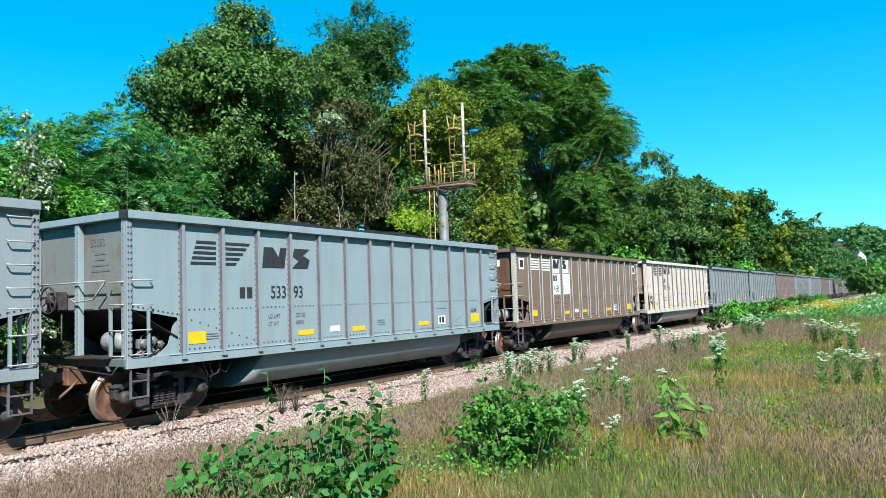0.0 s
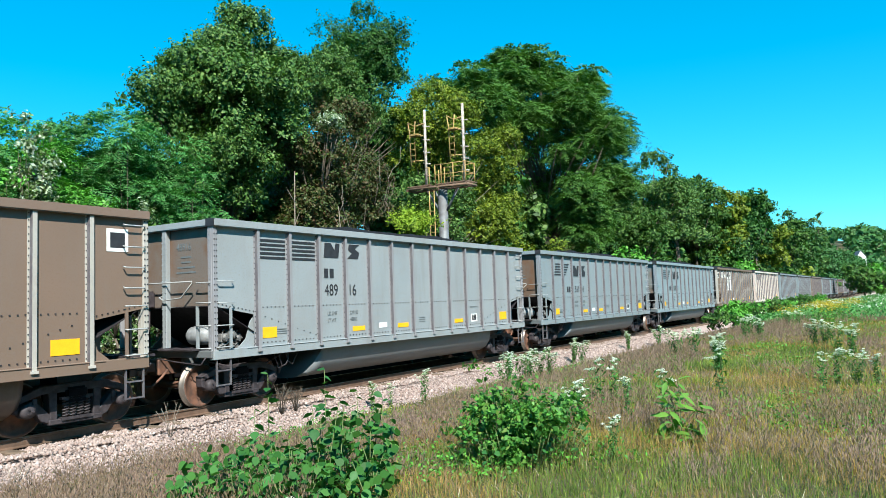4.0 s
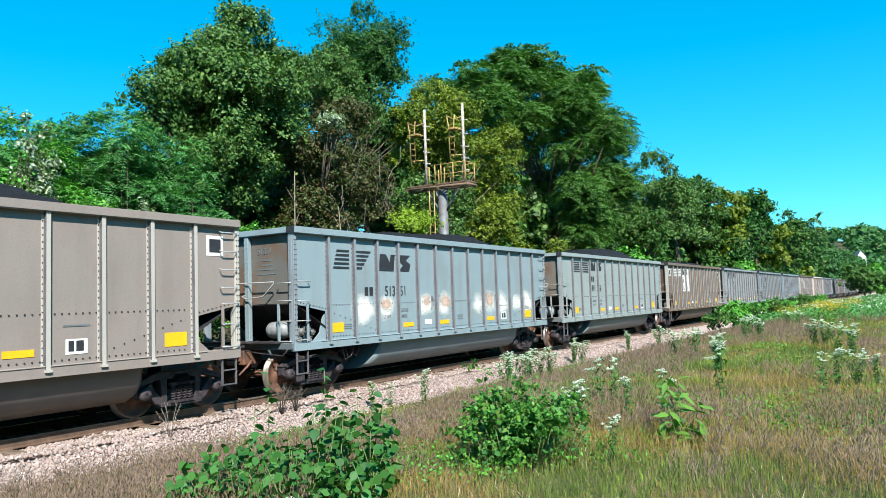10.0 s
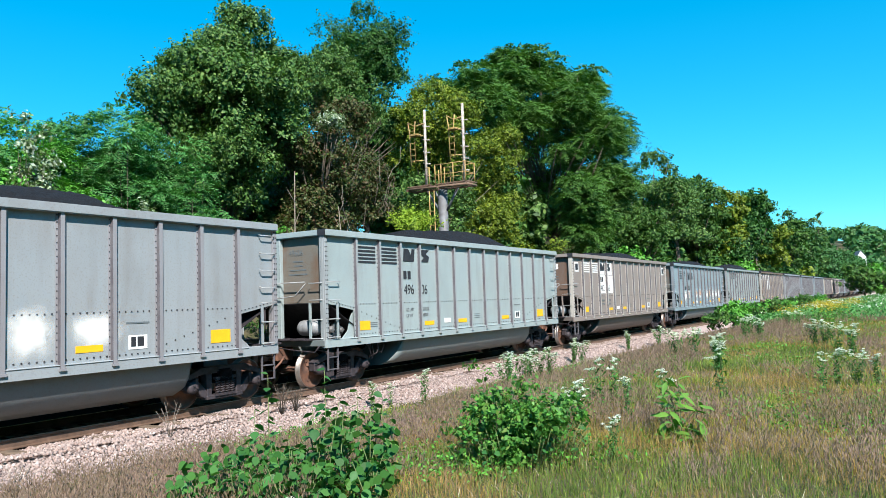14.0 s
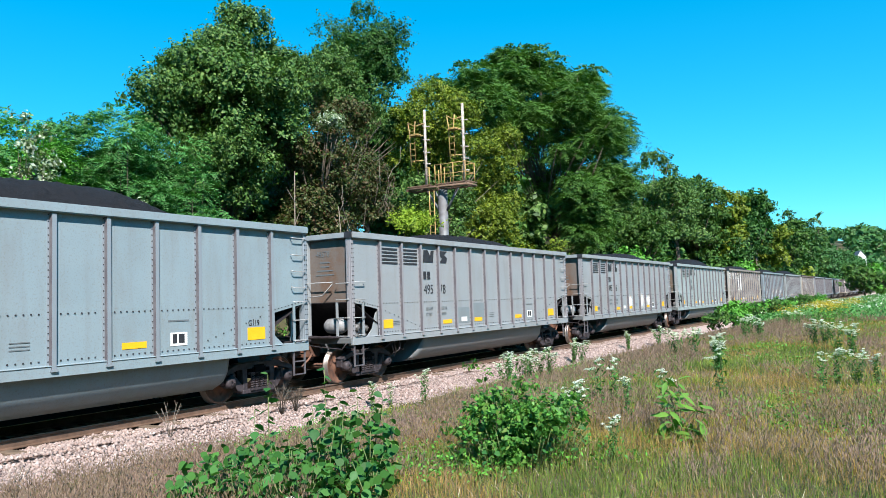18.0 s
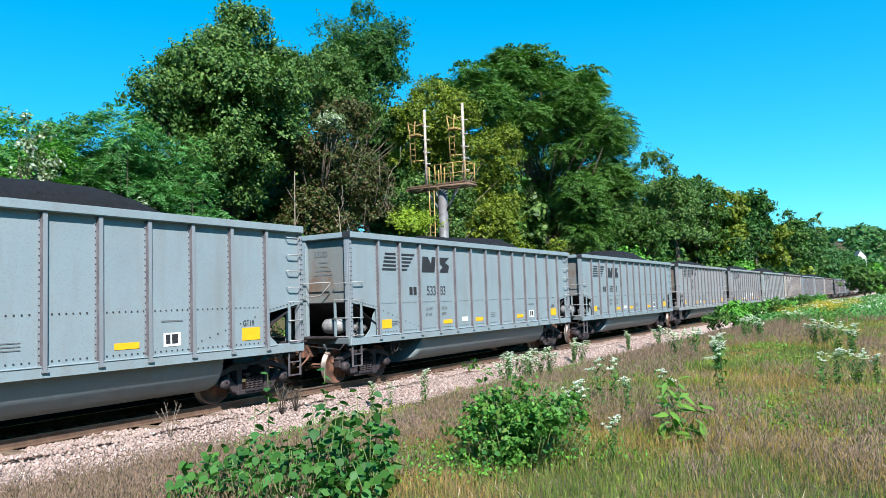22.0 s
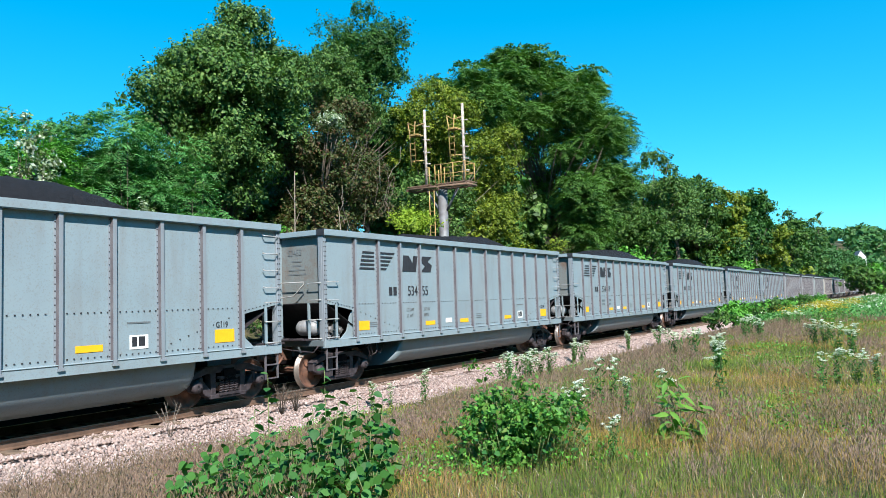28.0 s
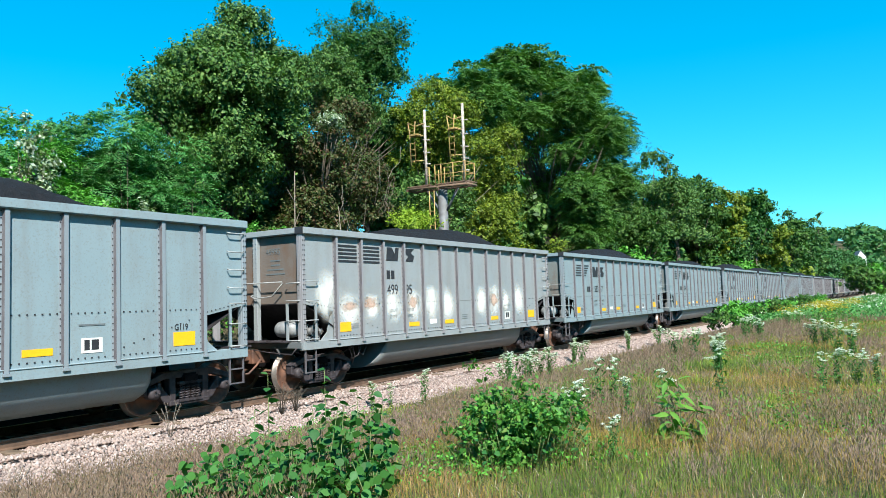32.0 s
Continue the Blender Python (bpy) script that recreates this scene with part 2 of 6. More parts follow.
PETAL = leaf_mat("white_flower_heads", [(0.62, 0.66, 0.66), (0.75, 0.78, 0.76), (0.5, 0.56, 0.56)], 0.25, 0.8)
GOLD = leaf_mat("yellow_flower_heads", [(0.45, 0.33, 0.03), (0.55, 0.42, 0.05), (0.3, 0.26, 0.05)], 0.25, 0.8)
WALLWHITE = plain("white_siding", (0.8, 0.8, 0.8), 0.6, 0.0, 0.05)
ROOFGREY = plain("grey_roof", (0.12, 0.12, 0.13), 0.8)
GLASS = plain("dark_window_glass", (0.03, 0.035, 0.04), 0.1)


# ---- mesh helpers
def part(name, bm, material, parent, label=""):
    """Link a bmesh, or a ready mesh, as one object under a thing."""
    if isinstance(bm, bmesh.types.BMesh):
        me = bpy.data.meshes.new(name)
        bm.to_mesh(me)
        bm.free()
    else:
        me = bm
    if material and not me.materials:
        for m in material if isinstance(material, (list, tuple)) else [material]:
            me.materials.append(m)
    ob = new(name, me)
    ob.parent = parent
    return tagged(ob, label)


def again(name, me, parent, x=0.0, y=0.0, z=0.0, rz=0.0, label=""):
    """One more object on the same mesh."""
    ob = new(name, me)
    ob.parent = parent
    ob.matrix_basis = pose(x, y, z, 0, 0, rz)
    return tagged(ob, label)


def box(bm, x0, x1, y0, y1, z0, z1, slot=0):
    v = [bm.verts.new((x, y, z)) for x in (x0, x1) for y in (y0, y1) for z in (z0, z1)]
    for q in ((0, 1, 3, 2), (4, 6, 7, 5), (0, 4, 5, 1), (2, 3, 7, 6), (0, 2, 6, 4), (1, 5, 7, 3)):
        bm.faces.new([v[i] for i in q]).material_index = slot
    return v


def prism(bm, pts, y0, y1, slot=0):
    """A flat outline in x and z, thickened from y0 to y1."""
    a, b = [bm.verts.new((x, y0, z)) for x, z in pts], [bm.verts.new((x, y1, z)) for x, z in pts]
    n = len(pts)
    fs = [bm.faces.new(a), bm.faces.new(b[::-1])]
    fs += [bm.faces.new((a[i], b[i], b[(i + 1) % n], a[(i + 1) % n])) for i in range(n)]
    for f in fs:
        f.material_index = slot


def tube(bm, pts, r, n=6, slot=0, r_end=None):
    """A round bar along points."""
    pts = [Vector(p) for p in pts]
    rings = []
    for i, p in enumerate(pts):
        d = (pts[min(i + 1, len(pts) - 1)] - pts[max(i - 1, 0)]).normalized()
        q = d.to_track_quat("Z", "Y")
        rr = r if r_end is None else r + (r_end - r) * i / (len(pts) - 1)
        rings.append([bm.verts.new(p + q @ Vector((rr * math.cos(a), rr * math.sin(a), 0))) for a in (2 * math.pi * j / n for j in range(n))])
    for a, b in zip(rings, rings[1:]):
        for j in range(n):
            f = bm.faces.new((a[j], a[(j + 1) % n], b[(j + 1) % n], b[j]))
            f.material_index, f.smooth = slot, True
    bm.faces.new(rings[0][::-1]).material_index = slot
    bm.faces.new(rings[-1]).material_index = slot


def lathe(bm, prof, n=24, axis="y", at=(0, 0, 0), slots=()):
    """Turn a profile of (radius, place along the axis)."""
    rings = []
    for r, h in prof:
        ring = []
        for j in range(n):
            a = 2 * math.pi * j / n
            p = (r * math.cos(a), h, r * math.sin(a)) if axis == "y" else ((h, r * math.cos(a), r * math.sin(a)) if axis == "x" else (r * math.cos(a), r * math.sin(a), h))
            ring.append(bm.verts.new((p[0] + at[0], p[1] + at[1], p[2] + at[2])))
        rings.append(ring)
    for k, (a, b) in enumerate(zip(rings, rings[1:])):
        for j in range(n):
            f = bm.faces.new((a[j], a[(j + 1) % n], b[(j + 1) % n], b[j]))
            f.material_index, f.smooth = slots[k] if slots else 0, True
    bm.faces.new(rings[0])
    bm.faces.new(rings[-1][::-1])
    bmesh.ops.recalc_face_normals(bm, faces=bm.faces[:])


def empty(name, m, label, category, group="", kind=""):
    ob = new(name)
    ob.empty_display_size = 0.3
    ob.matrix_basis = m
    return tagged(ob, label, category, group, kind)


def quads(name, verts, material):
    """A mesh of loose polygons: verts has the shape (n, corners, 3)."""
    n, k = verts.shape[:2]
    me = bpy.data.meshes.new(name)
    me.vertices.add(n * k)
    me.vertices.foreach_set("co", np.ascontiguousarray(verts, dtype=np.float32).ravel())
    me.loops.add(n * k)
    me.loops.foreach_set("vertex_index", np.arange(n * k, dtype=np.int32))
    me.polygons.add(n)
    me.polygons.foreach_set("loop_start", np.arange(0, n * k, k, dtype=np.int32))
    me.polygons.foreach_set("loop_total", np.full(n, k, dtype=np.int32))
    me.update(calc_edges=True)
    me.materials.append(material)
    return me


rng = np.random.default_rng(7)


def unit(v):
    return v / np.maximum(np.linalg.norm(v, axis=-1, keepdims=True), 1e-9)


def leaves(pos, normal, size, aspect=0.6, fold=0.15, droop=None):
    """Pointed leaves: kite quads at pos, lying across normal."""
    n = len(pos)
    side = unit(np.cross(normal, rng.normal(size=(n, 3))))
    along = np.cross(normal, side)
    if droop is not None:
        along = unit(along + np.array([0, 0, -droop]))
        side = unit(np.cross(along, normal))
    s = (np.asarray(size) * np.ones(n))[:, None]
    lift = normal * s * fold
    return np.stack([pos - along * s * 0.5, pos + side * s * aspect * 0.5 + lift, pos + along * s * 0.5, pos - side * s * aspect * 0.5 + lift], axis=1)


def round_leaves(pos, normal, size, aspect=0.9):
    """Broad leaves with a pointed tip: six corners, the middle a little raised."""
    n = len(pos)
    side = unit(np.cross(normal, rng.normal(size=(n, 3))))
    along = np.cross(normal, side)
    s = (np.asarray(size) * np.ones(n))[:, None]
    w = aspect * 0.5
    return np.stack([pos - along * s * 0.45, pos - along * s * 0.28 + side * s * w * 0.8, pos + along * s * 0.1 + side * s * w, pos + along * s * 0.55 - normal * s * 0.12, pos + along * s * 0.1 - side * s * w, pos - along * s * 0.28 - side * s * w * 0.8], axis=1)


def sm(t):
    t = min(1.0, max(0.0, t))
    return t * t * (3 - 2 * t)


def ground_z(x, y):
    """The height of the field, the ditch by the track and the bank beyond it."""
    if y < 0:
        z = -0.5 + 0.6 * sm((-3 - y) / 6)
    else:
        z = -0.5 + 4.0 * sm((y - 3) / 8)
    z += 0.05 * noise.noise((x * 0.45, y * 0.45, 0)) + 0.03 * noise.noise((x * 1.5, y * 1.5, 3)) if abs(y) > 2.6 else 0
    return z + 42 * sm((x - 520) / 260)



# ---- ground, one sheet to the horizon
def axis_values(dense_a, dense_b, dense, far_a, far_b):
    v, s, x = [], dense, dense_b
    mid = list(np.arange(dense_a, dense_b, dense))
    while x < far_b:
        v.append(x)
        s *= 1.18
        x += s
    v.append(far_b)
    lo, s, x = [], dense, dense_a - dense
    while x > far_a:
        lo.append(x)
        s *= 1.18
        x -= s
    lo.append(far_a)
    return lo[::-1] + mid + v


def build_ground():
    xs, ys = axis_values(-4, 46, 0.4, -900, 1600), axis_values(-15, 14, 0.4, -1200, 1200)
    verts = [(x, y, ground_z(x, y)) for x in xs for y in ys]
    m = len(ys)
    faces = [(i * m + j, (i + 1) * m + j, (i + 1) * m + j + 1, i * m + j + 1) for i in range(len(xs) - 1) for j in range(m - 1)]
    me = bpy.data.meshes.new("ground")
    me.from_pydata(verts, [], faces)
    for p in me.polygons:
        p.use_smooth = True
    me.materials.append(SOIL)
    tagged(new("ground", me), "rough grassy field beside a railway with a rising wooded bank", "ground", kind="structure")


build_ground()


# ---- track
TRACK_A, TRACK_B = -330.0, 520.0


def build_track():
    bm = bmesh.new()
    prof = [(-2.95, -0.62), (-2.6, -0.5), (-1.75, -0.26), (-1.4, -0.235), (1.4, -0.235), (1.75, -0.26), (2.8, -0.62)]
    xs = [TRACK_A] + list(np.arange(-10, 60, 0.5)) + [60.0, 90.0, 200.0, TRACK_B]
    rows = []
    for x in xs:
        rows.append([bm.verts.new((x, y + (0.12 * noise.noise((x * 0.7, y, 5)) if abs(y) > 2 else 0), z + (0.02 * noise.noise((x * 2, y * 2, 0)) if z < -0.24 else 0))) for y, z in prof])
    for a, b in zip(rows, rows[1:]):
        for j in range(len(prof) - 1):
            # the far side of the bed gets the painted shade colour
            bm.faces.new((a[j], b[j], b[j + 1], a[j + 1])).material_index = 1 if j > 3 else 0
    bed = part("ballast_bed", bm, [BED, BED_SHADE], None)
    tagged(bed, "pinkish grey crushed stone railway ballast bed", "ballast", kind="structure")
    # sheet over bed and bank foot, painted near black as the train's shade
    bm = bmesh.new()
    xs = [TRACK_A] + list(np.arange(-10, 60, 0.6)) + [60.0, TRACK_B]
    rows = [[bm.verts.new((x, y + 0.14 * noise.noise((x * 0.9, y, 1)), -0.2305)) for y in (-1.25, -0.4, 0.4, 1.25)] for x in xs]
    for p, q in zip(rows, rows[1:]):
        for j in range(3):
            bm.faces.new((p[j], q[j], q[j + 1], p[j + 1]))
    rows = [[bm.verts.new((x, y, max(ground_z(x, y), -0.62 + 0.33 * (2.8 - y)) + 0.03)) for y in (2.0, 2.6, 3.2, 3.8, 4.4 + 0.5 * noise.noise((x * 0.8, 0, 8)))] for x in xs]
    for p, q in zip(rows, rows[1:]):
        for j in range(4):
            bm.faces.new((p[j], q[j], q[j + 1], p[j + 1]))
    tagged(part("coal_dust", bm, BED_SHADE, None), "near-black sheet that paints the train's shade on the ballast and the bank's foot", "coal dust", kind="structure")
    # loose stones, seen near the camera
    n = 52000
    x = 2 + 46 * rng.random(n) ** 1.3
    y = -0.87 - 2.33 * rng.random(n)
    z = np.where(y > -1.75, -0.21 + 0.03 * np.sin(x * 3.1) * np.sin(x * 1.3 + y * 4), -0.25 - (-1.75 - y) * 0.285)
    keep = (y > -2.45) | (rng.random(n) < 0.6)
    x, y, z = x[keep], y[keep], z[keep]
    n = len(x)
    s = 0.016 + 0.034 * rng.random(n) ** 1.3
    base = np.array([(1, 0, 0), (0, 1, 0), (-1, 0, 0), (0, -1, 0), (0, 0, 0.8), (0, 0, -0.8)], float)
    off = base[None] * s[:, None, None] * (0.65 + 0.7 * rng.random((n, 6, 1)))
    a = rng.random(n) * 6.28
    ca, sa = np.cos(a)[:, None], np.sin(a)[:, None]
    off = np.stack([off[..., 0] * ca - off[..., 1] * sa, off[..., 0] * sa + off[..., 1] * ca, off[..., 2] + off[..., 0] * 0.3], axis=-1)
    v = (off + np.stack([x, y, z + s * 0.35], axis=-1)[:, None]).reshape(-1, 3)
    tri = np.array([(0, 1, 4), (1, 2, 4), (2, 3, 4), (3, 0, 4), (1, 0, 5), (2, 1, 5), (3, 2, 5), (0, 3, 5)])
    f = (np.arange(n)[:, None, None] * 6 + tri[None]).reshape(-1, 3)
    me = bpy.data.meshes.new("ballast_stones")
    me.vertices.add(len(v))
    me.vertices.foreach_set("co", v.astype(np.float32).ravel())
    me.loops.add(len(f) * 3)
    me.loops.foreach_set("vertex_index", f.astype(np.int32).ravel())
    me.polygons.add(len(f))
    me.polygons.foreach_set("loop_start", np.arange(0, len(f) * 3, 3, dtype=np.int32))
    me.polygons.foreach_set("loop_total", np.full(len(f), 3, dtype=np.int32))
    me.update(calc_edges=True)
    me.materials.append(STONE)
    tagged(new("ballast_stones", me), "loose pinkish grey crushed stones beside the rail", "stones", kind="stuff")
    track = empty("railway_track", pose(0, 0, 0), "straight railway track of rusty steel rails on worn wooden ties", "track", kind="structure")
    for y in (-0.755, 0.755):
        bm = bmesh.new()
        out = [(-0.07, -0.17), (0.07, -0.17), (0.07, -0.158), (0.012, -0.14), (0.012, -0.04), (0.036, -0.03), (0.036, -0.006), (-0.036, -0.006), (-0.036, -0.03), (-0.012, -0.04), (-0.012, -0.14), (-0.07, -0.158)]
        r0, r1 = [[bm.verts.new((x, y + a, b)) for a, b in out] for x in (TRACK_A, TRACK_B)]
        for i in range(len(out)):
            bm.faces.new((r0[i], r1[i], r1[(i + 1) % len(out)], r0[(i + 1) % len(out)]))
        box(bm, TRACK_A, TRACK_B, y - 0.03, y + 0.03, -0.0062, 0.0, 1)
        part("rail", bm, [RAIL, RAILTOP], track)
    bm = bmesh.new()
    box(bm, -0.115, 0.115, -1.3, 1.3, -0.36, -0.175)
    bmesh.ops.bevel(bm, geom=bm.edges[:], offset=0.012, segments=1, affect="EDGES")
    me = bpy.data.meshes.new("tie")
    bm.to_mesh(me)
    bm.free()
    me.materials.append(TIE)
    far = bmesh.new()
    x, k = TRACK_A + 1, 0
    while x < TRACK_B:
        if -6 < x < 70:
            again("tie", me, track, x + random.uniform(-0.03, 0.03), random.uniform(-0.06, 0.06), random.uniform(-0.012, 0.008), random.uniform(-1.2, 1.2))
        else:
            box(far, x - 0.115, x + 0.115, -1.3, 1.3, -0.36, -0.178)
        x += 0.54
    tagged(part("ties_far", far, TIE, track), kind="stuff")


build_track()


# ---- coal cars
PITCH_M, TOP, SILL, HALF = 16.18, 3.953, 1.075, 1.60
# two builds of car: length of the body and places of its ribs
BUILDS = {
    "late": (14.667, [1.259 + 1.0195 * i for i in range(13)]),
    "early": (14.32, [1.262] + [1.30 + 0.9885 * i for i in range(1, 13)]),
}
EARLY = ("51101", "51351", "49606", "49506", "49578", "49995", "53327")


def text_mesh(body, size, material, squeeze=0.86):
    cu = bpy.data.curves.new("stencil", "FONT")
    cu.body, cu.size, cu.extrude = body, size, 0.003
    ob = new("stencil", cu)
    bpy.context.view_layer.update()
    me = bpy.data.meshes.new_from_object(ob.evaluated_get(bpy.context.evaluated_depsgraph_get()))
    bpy.data.objects.remove(ob)
    me.transform(Matrix.Rotation(radians(90), 4, "X") @ Matrix.Diagonal((squeeze, 1, 1, 1)))
    me.materials.clear()
    me.materials.append(material)
    return me


def mesh_of(bm, name, *materials):
    me = bpy.data.meshes.new(name)
    bm.to_mesh(me)
    bm.free()
    for m in materials:
        me.materials.append(m)
    return me


def build_truck_meshes():
    """Two-axle freight truck: bolster, cast side frame with springs, wheelset."""
    bm = bmesh.new()
    box(bm, -0.2, 0.2, -1.15, 1.15, 0.48, 0.78)
    bmesh.ops.bevel(bm, geom=bm.edges[:], offset=0.04, segments=2, affect="EDGES")
    lathe(bm, [(0.02, 0.78), (0.3, 0.78), (0.3, 0.9), (0.02, 0.9)], 20, "z")
    bolster = mesh_of(bm, "truck_bolster", STEEL_SHADED)
    bm = bmesh.new()
    prism(bm, [(-1.1, 0.66), (-0.62, 0.84), (0.62, 0.84), (1.1, 0.66), (1.1, 0.56), (0.6, 0.7), (-0.6, 0.7), (-1.1, 0.56)], -0.1, 0.1)
    prism(bm, [(-0.5, 0.16), (0.5, 0.16), (0.5, 0.25), (-0.5, 0.25)], -0.12, 0.12)
    for s in (-1, 1):
        prism(bm, [(s * 0.34, 0.2), (s * 0.46, 0.2), (s * 0.5, 0.72), (s * 0.34, 0.72)], -0.095, 0.095)
        prism(bm, [(s * 0.44, 0.17), (s * 0.62, 0.24), (s * 0.86, 0.58), (s * 0.74, 0.62), (s * 0.44, 0.32)], -0.085, 0.085)
        prism(bm, [(s * 0.7, 0.4), (s * 0.78, 0.4), (s * 0.78, 0.64), (s * 0.7, 0.64)], -0.11, 0.11)
        prism(bm, [(s * 1.0, 0.4), (s * 1.09, 0.44), (s * 1.1, 0.62), (s * 1.0, 0.62)], -0.09, 0.09)
    bmesh.ops.recalc_face_normals(bm, faces=bm.faces[:])
    bmesh.ops.bevel(bm, geom=[e for e in bm.edges], offset=0.012, segments=1, affect="EDGES")
    frame_me = mesh_of(bm, "side_frame", STEEL_DARK)
    bm = bmesh.new()
    for x in (-0.2, -0.07, 0.07, 0.2):
        pts = [(x + 0.055 * math.cos(a), -0.11 + 0.03 * math.sin(a), 0.27 + 0.3 * a / (12 * math.pi)) for a in (i * math.pi / 4 for i in range(49))]
        tube(bm, pts, 0.014, 4)
    box(bm, -0.29, 0.29, -0.15, -0.06, 0.57, 0.62)
    box(bm, -0.29, 0.29, -0.15, -0.06, 0.22, 0.27)
    spring = mesh_of(bm, "bolster_spring", STEEL_DARK)
    bm = bmesh.new()
    for s in (-1, 1):
        prof = [(0.09, 0.69), (0.14, 0.69), (0.16, 0.73), (0.33, 0.745), (0.39, 0.70), (0.485, 0.69), (0.482, 0.715), (0.457, 0.722), (0.455, 0.815), (0.44, 0.825), (0.395, 0.822), (0.38, 0.80), (0.19, 0.775), (0.15, 0.84), (0.09, 0.845)]
        lathe(bm, [(r, s * h) for r, h in prof], 32, "y", slots=(0, 0, 0, 0, 1, 1, 1, 1, 1, 0, 0, 0, 0, 0))
    lathe(bm, [(0.075, -1.0), (0.085, 0), (0.075, 1.0)], 12, "y")
    for a in range(3):
        box(bm, -0.03 + 0.28 * math.cos(a * 2.09), 0.03 + 0.28 * math.cos(a * 2.09), -0.80, -0.78, -0.03 + 0.28 * math.sin(a * 2.09), 0.03 + 0.28 * math.sin(a * 2.09))
    wheel = mesh_of(bm, "wheelset", WHEEL, TREAD)
    bm = bmesh.new()
    lathe(bm, [(0.02, -0.16), (0.07, -0.16), (0.10, -0.13), (0.125, -0.12), (0.125, 0.1), (0.02, 0.1)], 18, "y")
    for a in range(3):
        lathe(bm, [(0.02, -0.185), (0.02, -0.15)], 6, "y", (0.05 * math.cos(a * 2.09), 0, 0.05 * math.sin(a * 2.09)))
    bearing = mesh_of(bm, "axle_bearing", STEEL_DARK)
    return bolster, frame_me, spring, wheel, bearing


TRUCK = build_truck_meshes()


def add_truck(car, x):
    bolster, frame_me, spring, wheel, bearing = TRUCK
    t = again("truck", bolster, car, x, 0, 0)
    for s in (-1, 1):
        again("side_frame", frame_me, t, 0, s * 1.0, 0)
        again("bolster_spring", spring, t, 0, s * 1.0, 0, 0 if s < 0 else 180)
        for a in (-0.889, 0.889):
            again("axle_bearing", bearing, t, a, s * 1.06, 0.457, 0 if s < 0 else 180)
    for a in (-0.889, 0.889):
        again("wheelset", wheel, t, a, 0, 0.457)


def grab(bm, p, q, out, r=0.014):
    """A grab iron between two points, standing off by the vector out."""
    p, q, out = Vector(p), Vector(q), Vector(out)
    tube(bm, [p, p + out * 0.8, p + out + (q - p) * 0.06, q + out - (q - p) * 0.06, q + out * 0.8, q], r, 6)


def build_body_meshes(build):
    LONG, RIBS = BUILDS[build]
    M = {}
    # side sheet with the cut-away end bays
    bm = bmesh.new()
    prism(bm, [(0.06, 2.12), (1.16, 1.92), (1.2, 1.12), (LONG - 1.2, 1.12), (LONG - 1.16, 1.92), (LONG - 0.06, 2.12), (LONG - 0.06, 3.82), (0.06, 3.82)], -0.006, 0.006)
    M["side"] = mesh_of(bm, "side_sheet", PAINT)
    # side sill channel
    bm = bmesh.new()
    box(bm, 0.0, LONG, -0.07, 0.07, SILL - 0.06, SILL + 0.14)
    box(bm, 0.9, LONG - 0.9, -0.085, 0.0, SILL + 0.118, SILL + 0.136)
    bmesh.ops.bevel(bm, geom=bm.edges[:], offset=0.006, segments=1, affect="EDGES")
    M["sill"] = mesh_of(bm, "side_sill", PAINT)
    # hat-section rib with its foot
    bm = bmesh.new()
    sec = [(-0.085, 0.0), (-0.085, -0.012), (-0.05, -0.016), (-0.04, -0.085), (0.04, -0.085), (0.05, -0.016), (0.085, -0.012), (0.085, 0.0)]
    a, b = [[bm.verts.new((x, y, z)) for x, y in sec] for z in (SILL + 0.06, 3.82)]
    n = len(sec)
    for i in range(n - 1):
        # the rib's two side faces are darker than its front and flanges
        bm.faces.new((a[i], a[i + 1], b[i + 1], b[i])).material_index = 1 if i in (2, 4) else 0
    bm.faces.new(a)
    bm.faces.new(b[::-1])
    box(bm, -0.06, 0.06, -0.105, -0.02, SILL + 0.03, SILL + 0.075)
    for k in range(22):
        z = SILL + 0.2 + k * 0.118
        for x in (-0.068,):
            box(bm, x - 0.01, x + 0.01, -0.022, -0.01, z - 0.01, z + 0.01, 2)
    bmesh.ops.recalc_face_normals(bm, faces=bm.faces[:])
    M["rib"] = mesh_of(bm, "rib", RIB_PAINT, DARK_MOTTLE, RIVET)
    # corner post
    bm = bmesh.new()
    box(bm, -0.055, 0.055, -0.06, 0.0, SILL + 0.1, 3.82)
    box(bm, -0.055, -0.035, 0.0, 0.12, SILL + 0.1, 3.82)
    bmesh.ops.bevel(bm, geom=bm.edges[:], offset=0.008, segments=1, affect="EDGES")
    for k in range(22):
        z = SILL + 0.2 + k * 0.118
        for x in (-0.03, 0.03):
            box(bm, x - 0.012, x + 0.012, -0.07, -0.055, z - 0.012, z + 0.012, 1)
        box(bm, -0.066, -0.05, 0.05, 0.072, z - 0.011, z + 0.011)
    M["post"] = mesh_of(bm, "corner_post", RIB_PAINT, RIVET)
    # top chord, one run along a side and one across an end
    bm = bmesh.new()
    box(bm, 0.0, LONG, -0.10, 0.10, TOP - 0.165, TOP)
    bmesh.ops.bevel(bm, geom=bm.edges[:], offset=0.015, segments=2, affect="EDGES")
    M["chord"] = mesh_of(bm, "top_chord", PAINT)
    bm = bmesh.new()
    box(bm, -0.03, 0.14, -HALF + 0.12, HALF - 0.12, TOP - 0.152, TOP - 0.006)
    bmesh.ops.bevel(bm, geom=bm.edges[:], offset=0.015, segments=2, affect="EDGES")
    M["end_chord"] = mesh_of(bm, "end_chord", PAINT)
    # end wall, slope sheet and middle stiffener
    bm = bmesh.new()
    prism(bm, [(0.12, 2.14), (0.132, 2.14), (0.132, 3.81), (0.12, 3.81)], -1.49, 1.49)
